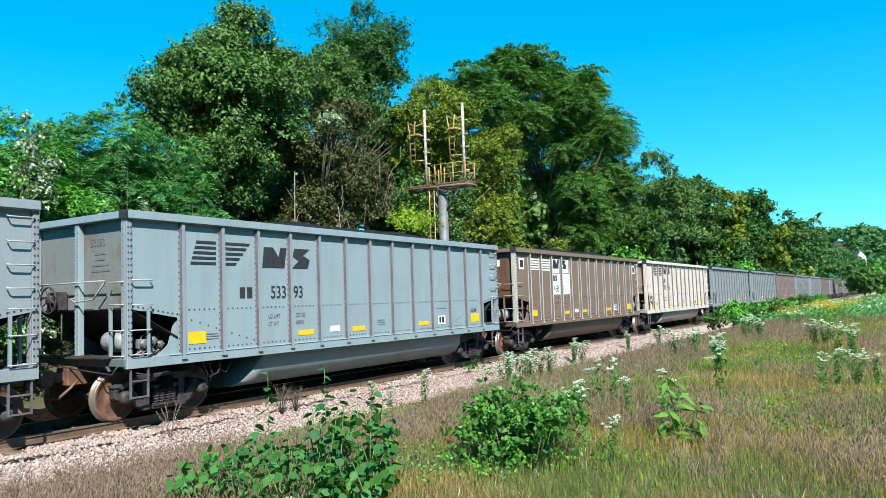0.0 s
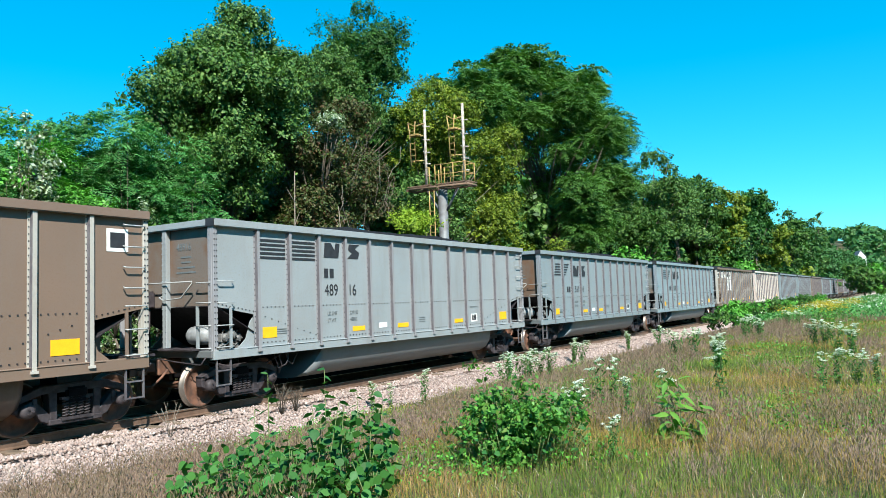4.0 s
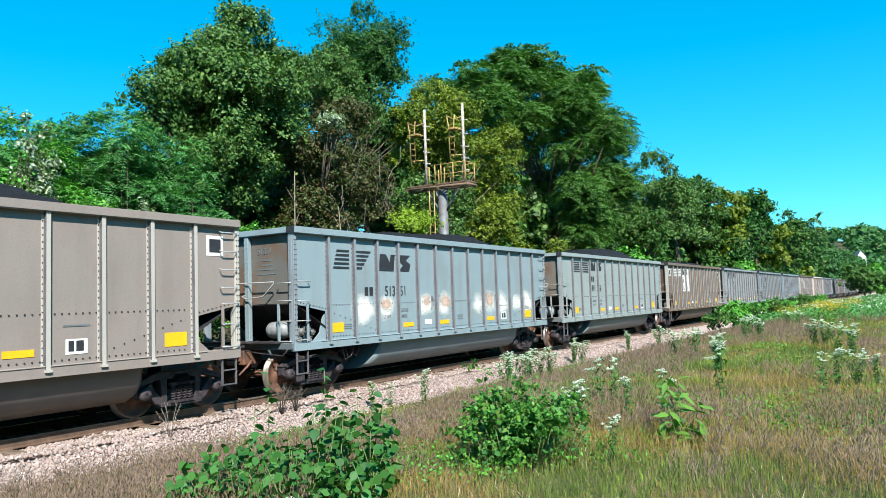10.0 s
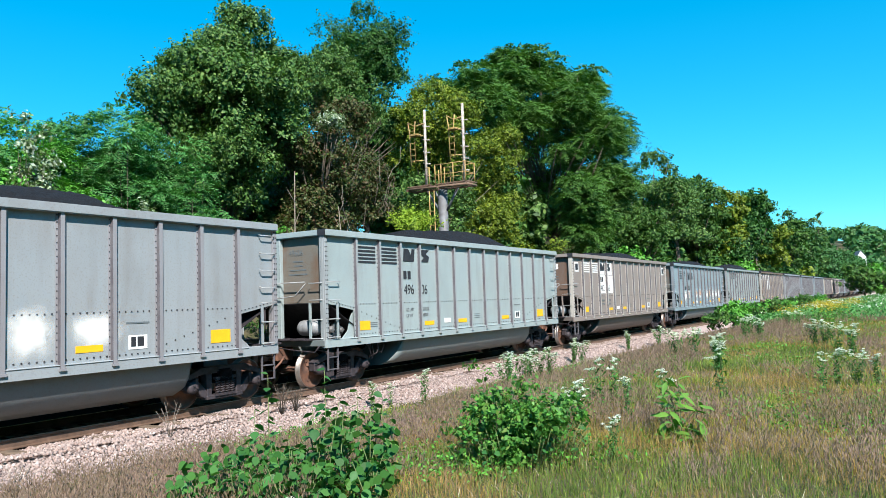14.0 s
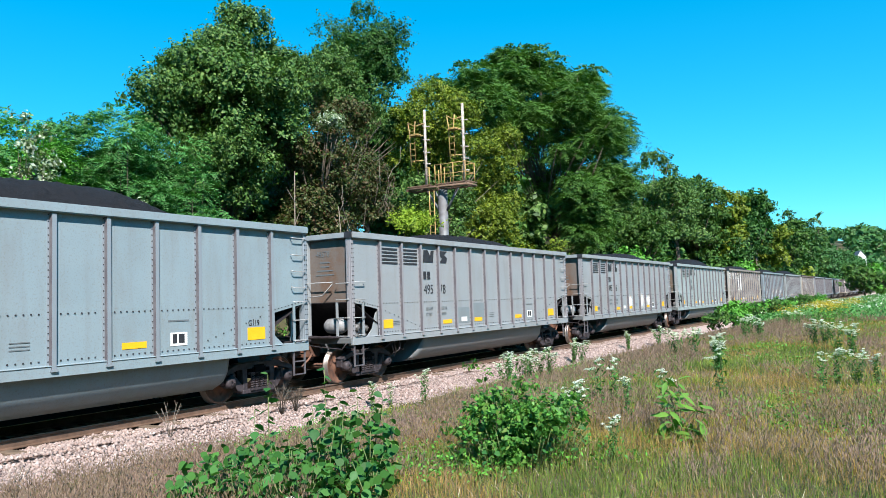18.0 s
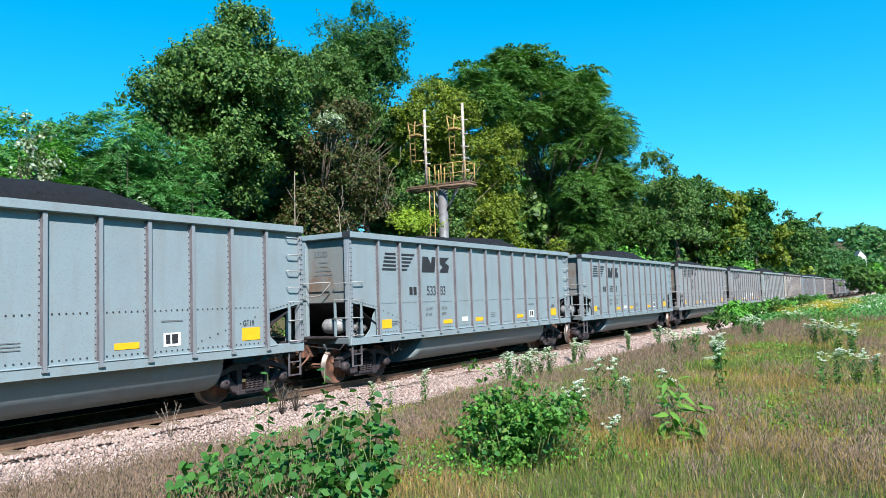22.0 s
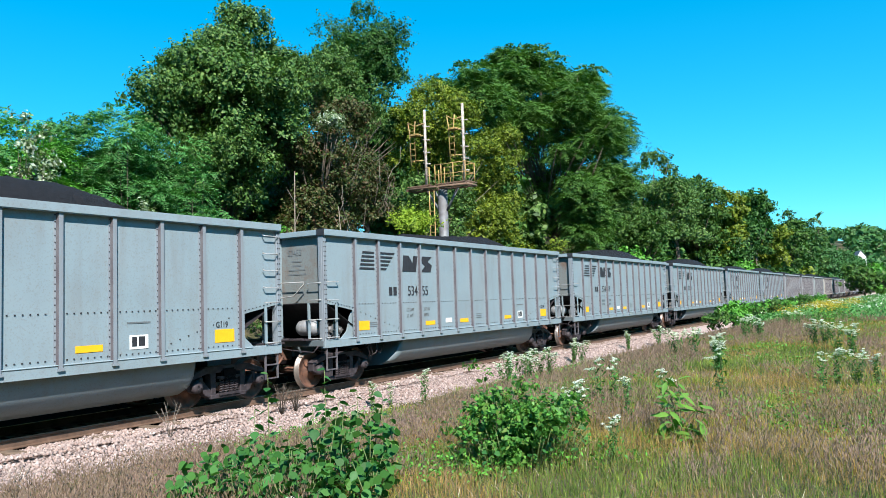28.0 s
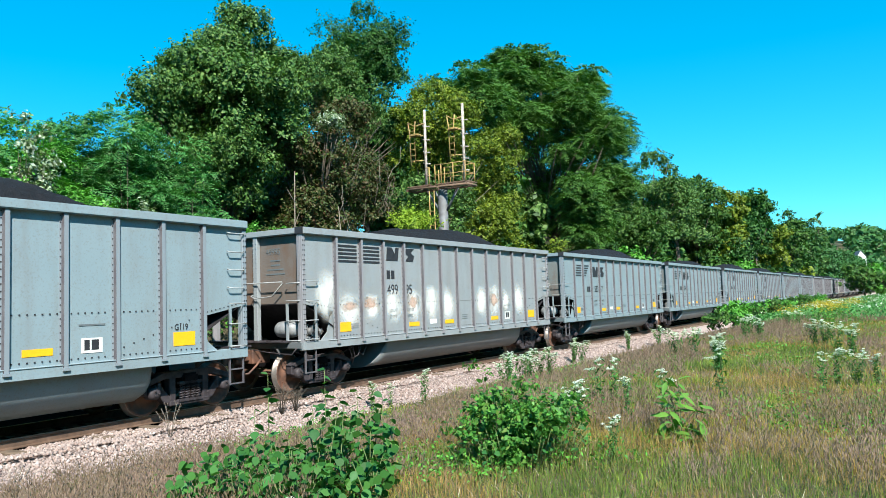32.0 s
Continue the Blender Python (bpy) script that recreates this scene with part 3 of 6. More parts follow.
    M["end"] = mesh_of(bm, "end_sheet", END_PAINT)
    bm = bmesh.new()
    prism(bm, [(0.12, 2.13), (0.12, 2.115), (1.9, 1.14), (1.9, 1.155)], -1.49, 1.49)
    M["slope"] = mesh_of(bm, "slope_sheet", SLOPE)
    bm = bmesh.new()
    prism(bm, [(0.6, 1.1), (1.22, 1.1), (1.22, 1.9), (1.1, 1.75), (0.98, 1.4)], -0.012, 0.012)
    M["gusset"] = mesh_of(bm, "end_gusset", PAINT)
    bm = bmesh.new()
    box(bm, 0.0, 0.119, -0.07, 0.07, SILL + 0.1, 3.80)
    bmesh.ops.bevel(bm, geom=bm.edges[:], offset=0.01, segments=1, affect="EDGES")
    for k in range(20):
        z = SILL + 0.3 + k * 0.12
        for y in (-0.05, 0.05):
            box(bm, -0.015, 0.0, y - 0.011, y + 0.011, z - 0.011, z + 0.011)
    M["stiff"] = mesh_of(bm, "end_stiffener", PAINT)
    # end sill, with coupler and hose
    bm = bmesh.new()
    box(bm, -0.03, 0.30, -1.52, 1.52, SILL - 0.02, SILL + 0.13)
    box(bm, 0.30, 1.9, -0.25, 0.25, 0.78, SILL + 0.05)
    bmesh.ops.bevel(bm, geom=bm.edges[:], offset=0.012, segments=1, affect="EDGES")
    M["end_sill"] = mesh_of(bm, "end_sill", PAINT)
    bm = bmesh.new()
    box(bm, -0.22, 0.28, -1.15, 1.45, SILL + 0.135, SILL + 0.165)
    for k in range(6):
        box(bm, -0.22, 0.28, -1.1 + 0.5 * k, -1.06 + 0.5 * k, SILL + 0.164, SILL + 0.18)
    M["platform"] = mesh_of(bm, "end_platform", STEEL_DARK)
    bm = bmesh.new()
    box(bm, -0.30, 0.3, -0.19, 0.19, 0.70, 1.04)
    box(bm, -0.62, -0.28, -0.08, 0.08, 0.78, 0.96)
    prism(bm, [(-0.80, 0.74), (-0.60, 0.72), (-0.55, 0.76), (-0.55, 0.98), (-0.60, 1.02), (-0.80, 1.0)], -0.17, -0.02)
    prism(bm, [(-0.76, 0.74), (-0.58, 0.72), (-0.58, 1.02), (-0.76, 1.0)], 0.04, 0.16)
    bmesh.ops.bevel(bm, geom=bm.edges[:], offset=0.02, segments=1, affect="EDGES")
    tube(bm, [(-0.2, -0.35, 0.82), (-0.35, -0.36, 0.68), (-0.55, -0.3, 0.5), (-0.72, -0.2, 0.5)], 0.028, 8)
    M["coupler"] = mesh_of(bm, "coupler", WHEEL)
    # bathtub under the floor
    bm = bmesh.new()
    prof = [(-1.38, 1.10), (-1.37, 0.93), (-1.32, 0.68), (-1.18, 0.47), (-0.92, 0.34), (-0.5, 0.31), (-0.12, 0.31), (-0.12, 1.1)]
    for s in (-1, 1):
        rings = []
        for x, k in ((3.25, 0.0), (3.62, 1.0), (LONG - 2.35, 1.0), (LONG - 2.2, 0.93), (LONG - 2.1, 0.75)):
            ring = []
            for y, z in prof:
                xx = x
                if k == 0.0:
                    xx = 3.62 - 0.62 * (1.10 - z) / 0.79
                    ring.append(bm.verts.new((xx, s * -y if s > 0 else y, z)))
                else:
                    ring.append(bm.verts.new((x, s * -y * k if s > 0 else y * k, z if k == 1 else 1.1 - (1.1 - z) * k)))
            rings.append(ring)
        for a, b in zip(rings, rings[1:]):
            for j in range(len(prof) - 1):
                f = bm.faces.new((a[j], a[j + 1], b[j + 1], b[j]))
                f.smooth = True
        bm.faces.new(rings[0])
        bm.faces.new(rings[-1][::-1])
    bmesh.ops.recalc_face_normals(bm, faces=bm.faces[:])
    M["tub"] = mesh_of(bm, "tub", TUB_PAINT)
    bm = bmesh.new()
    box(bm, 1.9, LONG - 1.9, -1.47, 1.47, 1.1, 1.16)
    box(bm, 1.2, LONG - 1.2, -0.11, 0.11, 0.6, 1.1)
    M["floor"] = mesh_of(bm, "underframe", STEEL_SHADED)
    # coal, in three heaps' worth of shapes
    for k, (peak, lo) in enumerate(((0.30, 0.10), (0.46, 0.0), (0.52, 0.03), (0.40, 0.0))):
        bm = bmesh.new()
        nx, ny, rows = 120, 24, []
        for i in range(nx + 1):
            u = i / nx
            row = []
            for j in range(ny + 1):
                w = 2 * j / ny - 1
                x, y = 0.28 + u * (LONG - 0.56), w * 1.485
                shape = sm(max(0.0, min(u - 0.2, 0.88 - u)) * 5.0) * (1 - abs(w) ** 2.2)
                z = TOP - 0.13 + lo + peak * 1.35 * shape * (0.85 + 0.15 * math.sin(u * 9 + k)) + 0.035 * noise.noise((x * 2, y * 2, k)) + 0.035 * noise.noise((x * 6, y * 6, k)) + 0.02 * noise.noise((x * 15, y * 15, k))
                row.append(bm.verts.new((x, y, z)))
            rows.append(row)
        for a, b in zip(rows, rows[1:]):
            for j in range(ny):
                bm.faces.new((a[j], b[j], b[j + 1], a[j + 1]))
        M["coal", k] = mesh_of(bm, "coal_load", COAL)
    # rivet rows of a side
    bm = bmesh.new()

    def rivet(x, z, s=0.012):
        box(bm, x - s, x + s, -0.016, -0.004, z - s, z + s)

    x = 0.3
    while x < LONG - 0.3:
        if min(abs(x - r) for r in RIBS) > 0.1:
            if 1.3 < x < LONG - 1.3:
                rivet(x, 2.07)
                rivet(x, SILL + 0.21)
        x += 0.127
    for s in (0, 1):
        for i in range(9):
            xx, z = 1.5 + i * 0.21, 1.86 - i * 0.062
            rivet(LONG - xx if s else xx, z)
        for i in range(10):
            xx = 0.16 + i * 0.11
            rivet(LONG - xx if s else xx, 2.17 - i * 0.02)
    M["rivets"] = mesh_of(bm, "rivet_rows", RIVET)
    # ladder of the near rear corner: rungs and stile; and of the front corner
    for key, s in (("ladder_rear", 0), ("ladder_front", 1)):
        bm = bmesh.new()

        def X(v):
            return LONG - v if s else v

        irons = [(z, 0.10, 0.52, 0.0, -0.07, -0.02 if s else 0.0) for z in ((2.19, 2.65) if not s else (2.52, 2.90, 3.28, 3.68))]
        irons += [(z, 0.06, 0.50, -0.01, -0.06, 0.0) for z in ((1.27, 1.74, 2.17) if s else (1.27, 1.72))]
        M[key] = []
        bm.free()
        for z, x0, x1, y, out, dz in irons:
            bm = bmesh.new()
            grab(bm, (X(x0), y, z), (X(x1), y, z), (0, out, dz))
            M[key].append(mesh_of(bm, "grab_iron", GRAB))
        bm = bmesh.new()
        box(bm, min(X(0.44), X(0.49)), max(X(0.44), X(0.49)), -0.03, 0.01, SILL + 0.12, 2.1)
        M[key, "stile"] = mesh_of(bm, "ladder_stile", RIB_PAINT)
        bm = bmesh.new()
        for x in (0.10, 0.47):
            box(bm, X(x) - 0.014, X(x) + 0.014, -0.02, 0.02, 0.46, SILL + 0.06)
        for z in (0.48, 0.78):
            box(bm, min(X(0.1), X(0.47)), max(X(0.1), X(0.47)), -0.025, 0.025, z - 0.012, z + 0.012)
        M[key, "step"] = mesh_of(bm, "sill_step", DARK_MOTTLE)
        M[key, "end"] = []
        for z in (1.25, 1.72, 2.20, 2.62):
            bm = bmesh.new()
            grab(bm, (X(0.03), -1.46, z), (X(0.03), -1.05, z), (-0.06 if not s else 0.06, 0, 0))
            M[key, "end"].append(mesh_of(bm, "grab_iron", GRAB))
        bm = bmesh.new()
        box(bm, min(X(0.0), X(0.05)), max(X(0.0), X(0.05)), -1.06, -1.01, SILL + 0.12, 2.14)
        M[key, "end_stile"] = mesh_of(bm, "ladder_stile", RIB_PAINT)
        bm = bmesh.new()
        tube(bm, [(X(-0.12), -1.45, 1.08), (X(-0.13), -1.3, 0.92), (X(-0.14), -0.5, 0.98), (X(-0.3), -0.1, 1.06)], 0.014, 6)
        M[key, "lever"] = mesh_of(bm, "uncoupling_lever", STEEL_DARK)
    # end handrail with its bent drop, brake tank and brake valves
    bm = bmesh.new()
    tube(bm, [(0.119, 1.35, 2.66), (-0.05, 1.3, 2.66), (-0.05, -0.95, 2.66), (-0.06, -0.98, 2.62), (-0.06, -0.62, 2.32), (-0.06, -0.05, 2.28), (-0.05, 0.1, 2.34), (0.119, 0.12, 2.40)], 0.016, 6)
    M["handrail"] = mesh_of(bm, "end_handrail", GRAB)
    bm = bmesh.new()
    lathe(bm, [(0.03, -0.36), (0.13, -0.33), (0.19, -0.25), (0.205, -0.17), (0.205, 0.17), (0.19, 0.25), (0.13, 0.33), (0.03, 0.36)], 20, "y", (0.42, -0.66, 1.5))
    M["tank"] = mesh_of(bm, "air_tank", TANK)
    M["valves"] = []
    for x, y, z, r in ((0.58, -1.15, 1.44, 0.085), (0.78, -1.18, 1.5, 0.075), (0.96, -1.15, 1.42, 0.08)):
        bm = bmesh.new()
        box(bm, x - 0.05, x + 0.05, y - 0.05, y + 0.05, SILL + 0.05, z)
        box(bm, x - 0.085, x + 0.085, y - 0.07, y + 0.07, z - 0.09, z + 0.09)
        bmesh.ops.bevel(bm, geom=bm.edges[:], offset=0.012, segments=1, affect="EDGES")
        lathe(bm, [(0.02, -0.14), (r * 0.8, -0.13), (r, -0.1), (r, -0.08), (r * 0.6, -0.06), (r * 0.6, 0.1), (0.02, 0.12)], 12, "y", (x, y, z))
        for a in range(4):
            lathe(bm, [(0.012, -0.145), (0.012, -0.1)], 6, "y", (x + r * 0.75 * math.cos(a * 1.57), y, z + r * 0.75 * math.sin(a * 1.57)))
        tube(bm, [(x, y, z + 0.08), (x + 0.03, y, z + 0.16), (x + 0.12, y + 0.05, z + 0.17)], 0.016, 5)
        M["valves"].append(mesh_of(bm, "brake_valve", VALVE))
    for i in range(4):
        bm = bmesh.new()
        tube(bm, [(0.4 + 0.15 * i, -1.2, 1.24), (0.55 + 0.15 * i, -1.22, 1.3 + 0.05 * (i % 2)), (0.8 + 0.1 * i, -1.1, 1.28)], 0.016, 6)
        M["valves"].append(mesh_of(bm, "brake_pipe", VALVE))
    bm = bmesh.new()
    tube(bm, [(0.3, -1.0, 0.95), (0.9, -1.05, 0.8), (1.9, -1.0, 0.75), (2.6, -0.95, 0.95)], 0.018, 6)
    tube(bm, [(2.3, -1.35, 1.05), (2.35, -1.36, 0.8), (2.5, -1.36, 0.72), (2.75, -1.35, 1.05)], 0.014, 6)
    M["pipes"] = mesh_of(bm, "brake_pipes", STEEL_DARK)
    # hand brake: wheel with spokes, gear box and chain rod
    bm = bmesh.new()
    tube(bm, [(-0.2, 0.62 + 0.26 * math.cos(a * math.pi / 10), 2.34 + 0.26 * math.sin(a * math.pi / 10)) for a in range(21)], 0.018, 5)
    for a in range(4):
        w = a * math.pi / 4 + 0.3
        tube(bm, [(-0.19, 0.62 - 0.25 * math.cos(w), 2.34 - 0.25 * math.sin(w)), (-0.19, 0.62 + 0.25 * math.cos(w), 2.34 + 0.25 * math.sin(w))], 0.013, 4)
    M["brake_wheel"] = mesh_of(bm, "hand_brake_wheel", STEEL_DARK)
    bm = bmesh.new()
    box(bm, -0.14, 0.1, 0.42, 0.8, 2.12, 2.5)
    bmesh.ops.bevel(bm, geom=bm.edges[:], offset=0.03, segments=2, affect="EDGES")
    lathe(bm, [(0.02, -0.2), (0.1, -0.2), (0.1, -0.1), (0.02, -0.1)], 14, "x", (0, 0.62, 2.34))
    tube(bm, [(0.0, 0.5, 2.15), (0.0, 0.5, 1.15)], 0.018, 5)
    M["brake_box"] = mesh_of(bm, "hand_brake_box", STEEL_DARK)
    # air hoses and rods that hang beside the truck
    M["hoses"] = []
    for x0, x1, lo in ((1.86, 2.02, 0.62), (2.0, 2.12, 0.55), (2.3, 2.1, 0.66)):
        bm = bmesh.new()
        tube(bm, [(x0, -1.4, SILL + 0.02), (x0 + 0.02, -1.42, 0.9), ((x0 + x1) / 2 + 0.05, -1.4, 0.74), (x1, -1.3, lo)], 0.014, 6)
        M["hoses"].append(mesh_of(bm, "air_hose", STEEL_DARK))
    bm = bmesh.new()
    box(bm, -0.031, 0.16, -0.075, 0.16, TOP - 0.16, TOP + 0.004)
    M["cap"] = mesh_of(bm, "corner_cap", BLACK)
    return M


BODY = {build: build_body_meshes(build) for build in BUILDS}
SKIN = -1.512


def plate_mesh(name, w, h, material):
    key = (name, round(w, 3), round(h, 3), material.name)
    if key not in PLATES:
        bm = bmesh.new()
        prism(bm, [(-w / 2, -h / 2), (w / 2, -h / 2), (w / 2, h / 2), (-w / 2, h / 2)], -0.003, 0.003)
        PLATES[key] = mesh_of(bm, name, material)
    return PLATES[key]


def plate(name, w, h, material, car, x, z, out=0.0):
    """A painted or stuck-on flat patch on the near side, its middle at x, z."""
    return again(name, plate_mesh(name, w, h, material), car, x, SKIN - out, z)


PLATES, TEXTS = {}, {}


def stencil(body, size, material, car, x, z):
    key = (body, size, material.name)
    if key not in TEXTS:
        TEXTS[key] = text_mesh(body, size, material)
    return again("stencil", TEXTS[key], car, x, SKIN - 0.004, z)


def stripes(car, material, style, bold, place):
    """The striped emblem and the two bold blocks beside it, as plain shapes."""
    def bar(name, pts):
        bm = bmesh.new()
        prism(bm, [(place(x), z) for x, z in pts], -0.003, 0.003)
        part(name, mesh_of(bm, name, (bold or material) if name == "emblem_block" else material), None, car).location = (0, SKIN - 0.004, 0)

    top, n0, x0, h = (3.42 if style == "slant" else 3.62), 3.52, 4.45, 0.46
    for i in range(5):
        if style == "slant":
            z, w = 3.47 - i * 0.108, 0.70 - i * 0.098
            bar("emblem_stripe", [(1.62 - i * 0.035, z - 0.052), (2.14, z - 0.052), (2.14, z), (1.64 - i * 0.035, z)])
            bar("emblem_stripe", [(2.40, z - 0.052), (2.36 + w, z - 0.052), (2.40 + w, z), (2.40, z)])
        else:
            z = 3.60 - i * 0.098
            for x in (1.37, 2.395):
                bar("emblem_stripe", [(x, z - 0.052), (x + 0.8, z - 0.052), (x + 0.8, z), (x, z)])
    # two plain slanted blocks with a wedge cut out of each, smaller on the barred cars
    k = 1.0 if style == "slant" else 0.8
    n0, x0 = n0 + 0.25 * (1 - k), x0 + 0.15 * (1 - k)
    bar("emblem_block", [(n0 + k * a, top - k * d) for a, d in ((0, 0), (0.28, 0), (0.46, 0.22), (0.52, 0), (0.72, 0), (0.64, h), (-0.06, h))])
    bar("emblem_block", [(x0 + k * a, top - k * d) for a, d in ((0.05, 0), (0.58, 0), (0.34, 0.15), (0.58, 0.26), (0.5, h), (-0.04, h), (0.2, 0.29), (0, 0.18))])


EMBLEMS = {}
# sun glints painted on a few cars: place along the side, height, whether old primer shows in the middle
PATCHES = {
    "51351": [(2.75, 1.92, 0), (3.75, 1.95, 1), (5.85, 2.0, 1), (6.87, 2.0, 1), (9.2, 1.95, 0), (9.92, 2.0, 1), (10.85, 1.95, 0), (12.1, 1.95, 0), (12.95, 1.95, 0)],
    "49995": [(0.95, 2.3, 0), (1.77, 1.95, 1), (2.79, 2.0, 1), (3.8, 2.0, 0), (4.83, 2.0, 1), (5.8, 2.05, 0), (6.75, 2.0, 0), (9.1, 2.0, 0), (9.92, 2.05, 1), (10.75, 2.0, 0), (11.9, 2.05, 0)],
    "49506": [(6.87, 1.7, 0), (8.9, 1.75, 0), (10.1, 1.75, 0)],
}


def mark_mesh(w):
    if "mark" not in PLATES:
        bm = bmesh.new()
        prism(bm, [(-w / 2, -0.115), (w / 2, -0.115), (w / 2, 0.115), (-w / 2, 0.115)], -0.003, 0.003)
        PLATES["mark"] = mesh_of(bm, "mark_bar", BLACK)
    return PLATES["mark"]


def patch_mesh(material, r):
    if material.name not in PLATES:
        bm = bmesh.new()
        prism(bm, [(r * math.cos(a * math.pi / 10), r * math.sin(a * math.pi / 10)) for a in range(20)], -0.0005, 0.0005)
        PLATES[material.name] = mesh_of(bm, "paint_patch", material)
    return PLATES[material.name]


def build_car(style, number, colour, seed, coal, label):
    car = empty("coal_car", pose(0, 0, 0), label, "coal car", "coal cars of the train")
    build = "early" if number in EARLY else "late"
    M, (LONG, RIBS) = BODY[build], BUILDS[build]
    gap = (RIBS[-1] - RIBS[0]) / 12

    def place(x):
        """A place along the late build's side, carried over to this car's panels."""
        return RIBS[0] + (x - 1.259) * gap / 1.0195

    for s in (-1, 1):
        turn = 0 if s < 0 else 180

        def put(name, key, x, y=1.5):
            return again(name, M[key], car, x if s < 0 else (LONG if key in ("side", "sill", "chord", "rivets") else x), s * y, 0, turn)

        put("side_sheet", "side", 0)
        put("side_sill", "sill", 0, 1.5)
        put("top_chord", "chord", 0, 1.53)
        for x in RIBS:
            put("rib", "rib", x, 1.506)
        again("corner_post", M["post"], car, 0.055, s * 1.506, 0, 0 if s < 0 else 180)
        again("corner_post", M["post"], car, LONG - 0.055, s * 1.506, 0, 0 if s < 0 else 180)
        again("end_gusset", M["gusset"], car, 0 if s < 0 else 0, s * 1.44, 0)
        again("end_gusset", M["gusset"], car, LONG, -s * 1.44, 0, 180)
        if s < 0:
            tagged(put("rivet_rows", "rivets", 0, 1.503), kind="stuff")
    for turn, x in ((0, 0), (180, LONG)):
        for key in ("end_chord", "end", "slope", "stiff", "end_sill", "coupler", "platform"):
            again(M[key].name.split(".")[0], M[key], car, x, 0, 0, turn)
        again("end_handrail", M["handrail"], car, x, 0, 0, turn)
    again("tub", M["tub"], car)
    again("underframe", M["floor"], car)
    again("coal_load", M["coal", coal], car, label="black heaped coal")
    again("air_tank", M["tank"], car)
    again("hand_brake_wheel", M["brake_wheel"], car)
    again("hand_brake_box", M["brake_box"], car)
    for me in M["hoses"]:
        again("air_hose", me, car)
    for me in M["valves"]:
        again(me.name.split(".")[0], me, car)
    again("brake_pipe", M["pipes"], car)
    again("brake_pipe", M["pipes"], car, LONG, 0, 0, 180)
    for key in ("ladder_rear", "ladder_front"):
        for me in M[key]:
            again("grab_iron", me, car, 0, -1.54, 0)
        again("ladder_stile", M[key, "stile"], car, 0, -1.54, 0)
        again("sill_step", M[key, "step"], car, 0, -1.52, 0)
        for me in M[key, "end"]:
            again("grab_iron", me, car)
        again("ladder_stile", M[key, "end_stile"], car)
        again("uncoupling_lever", M[key, "lever"], car)
    add_truck(car, 1.164)
    add_truck(car, LONG - 1.164)
    # stripes and stencils
    ink = BLACK if style != "brown" else WHITE
    key = (style, ink.name, build)
    if style == "brown":
        for z, h in ((3.36, 0.56),):
            plate("panel_patch", 0.66, h, WHITE, car, place(3.80), z)
            plate("panel_patch", 0.66, h, WHITE, car, place(4.83), z)
        for x in (3.80, 4.83):
            plate("panel_patch", 0.80, 0.85, WHITE, car, place(x), 2.62)
        for x in (0.62, LONG - 0.62):
            plate("box_mark", 0.44, 0.42, WHITE, car, place(x), 3.38)
            plate("box_fill", 0.30, 0.28, BLACK, car, place(x), 3.38, 0.004)
    if number:
        if key not in EMBLEMS:
            EMBLEMS[key] = car
            stripes(car, ink, "slant" if style == "slant" else "full", BLACK, place)
        else:
            src = EMBLEMS[key]
            for o in src.children:
                if "emblem" in o.name:
                    again(o.name.split(".")[0], o.data, car, 0, SKIN - 0.004, 0)
        slant = style == "slant"
        x, z = (2.86, 2.40) if slant else (3.60, 2.86)
        for dx in (0.0, 0.21):
            again("mark_bar", mark_mesh(0.15), car, place(x) + dx, SKIN - 0.004, z)
        z = 2.27 if slant else 2.31
        stencil(number[:3], 0.40, BLACK, car, place(3.70 if slant else 3.53), z)
        stencil(number[3:], 0.40, BLACK, car, place(4.44), z)
        for i, (a, b) in enumerate((("LD LMT", "237100"), ("LT WT", "48900"))):
            stencil(a, 0.13, FAINT, car, place(3.62), 1.82 - i * 0.17)
            stencil(b, 0.13, FAINT, car, place(4.5), 1.82 - i * 0.17)
    # number and fine print on the rear end sheet
    if number:
        if style == "brown":
            again("end_plate", plate_mesh("end_plate", 0.62, 0.24, WHITE), car, 0.118, -0.55, 3.42, -90)
        key = (number, "end")
        if key not in TEXTS:
            TEXTS[key] = text_mesh(number, 0.22, FAINT if style != "brown" else BLACK)
        again("stencil", TEXTS[key], car, 0.112, -0.28, 3.35, -90)
        for i, w in enumerate((0.34, 0.30, 0.55, 0.62)):
            key = ("end_print", w)
            if key not in PLATES:
                bm = bmesh.new()
                prism(bm, [(-w / 2, -0.018), (w / 2, -0.018), (w / 2, 0.018), (-w / 2, 0.018)], -0.003, 0.003)
                PLATES[key] = mesh_of(bm, "fine_print", FAINT)
            again("fine_print", PLATES[key], car, 0.116, -0.58, 3.2 - i * 0.11, -90)
    stick = YELLOW
    plate("reflector", 0.44, 0.24, stick, car, place(1.64), 1.50)
    plate("reflector", 0.52, 0.12, stick, car, place(4.86), 1.44)
    plate("reflector", 0.52, 0.12, stick, car, place(6.88), 1.44)
    plate("reflector", 0.52, 0.12, stick, car, place(9.98), 1.44)
    plate("reflector", 0.52, 0.27, stick, car, LONG - 1.62, 1.50)
    plate("service_label", 0.36, 0.14, WHITE, car, place(5.92), 1.48)
    plate("box_label", 0.40, 0.26, WHITE, car, place(10.98), 1.5)
    for dx, w in ((-0.10, 0.10), (0.06, 0.14)):
        plate("label_mark", w, 0.18, BLACK, car, place(10.98 + dx), 1.51, 0.004)
    for i in range(3):
        plate("fine_print", 0.34, 0.018, FAINT, car, place(7.86), 1.62 - i * 0.06)
        plate("fine_print", 0.34, 0.018, FAINT, car, place(2.02), 1.56 - i * 0.05)
    plate("fine_print", 0.5, 0.03, FAINT, car, place(10.98), 1.86)
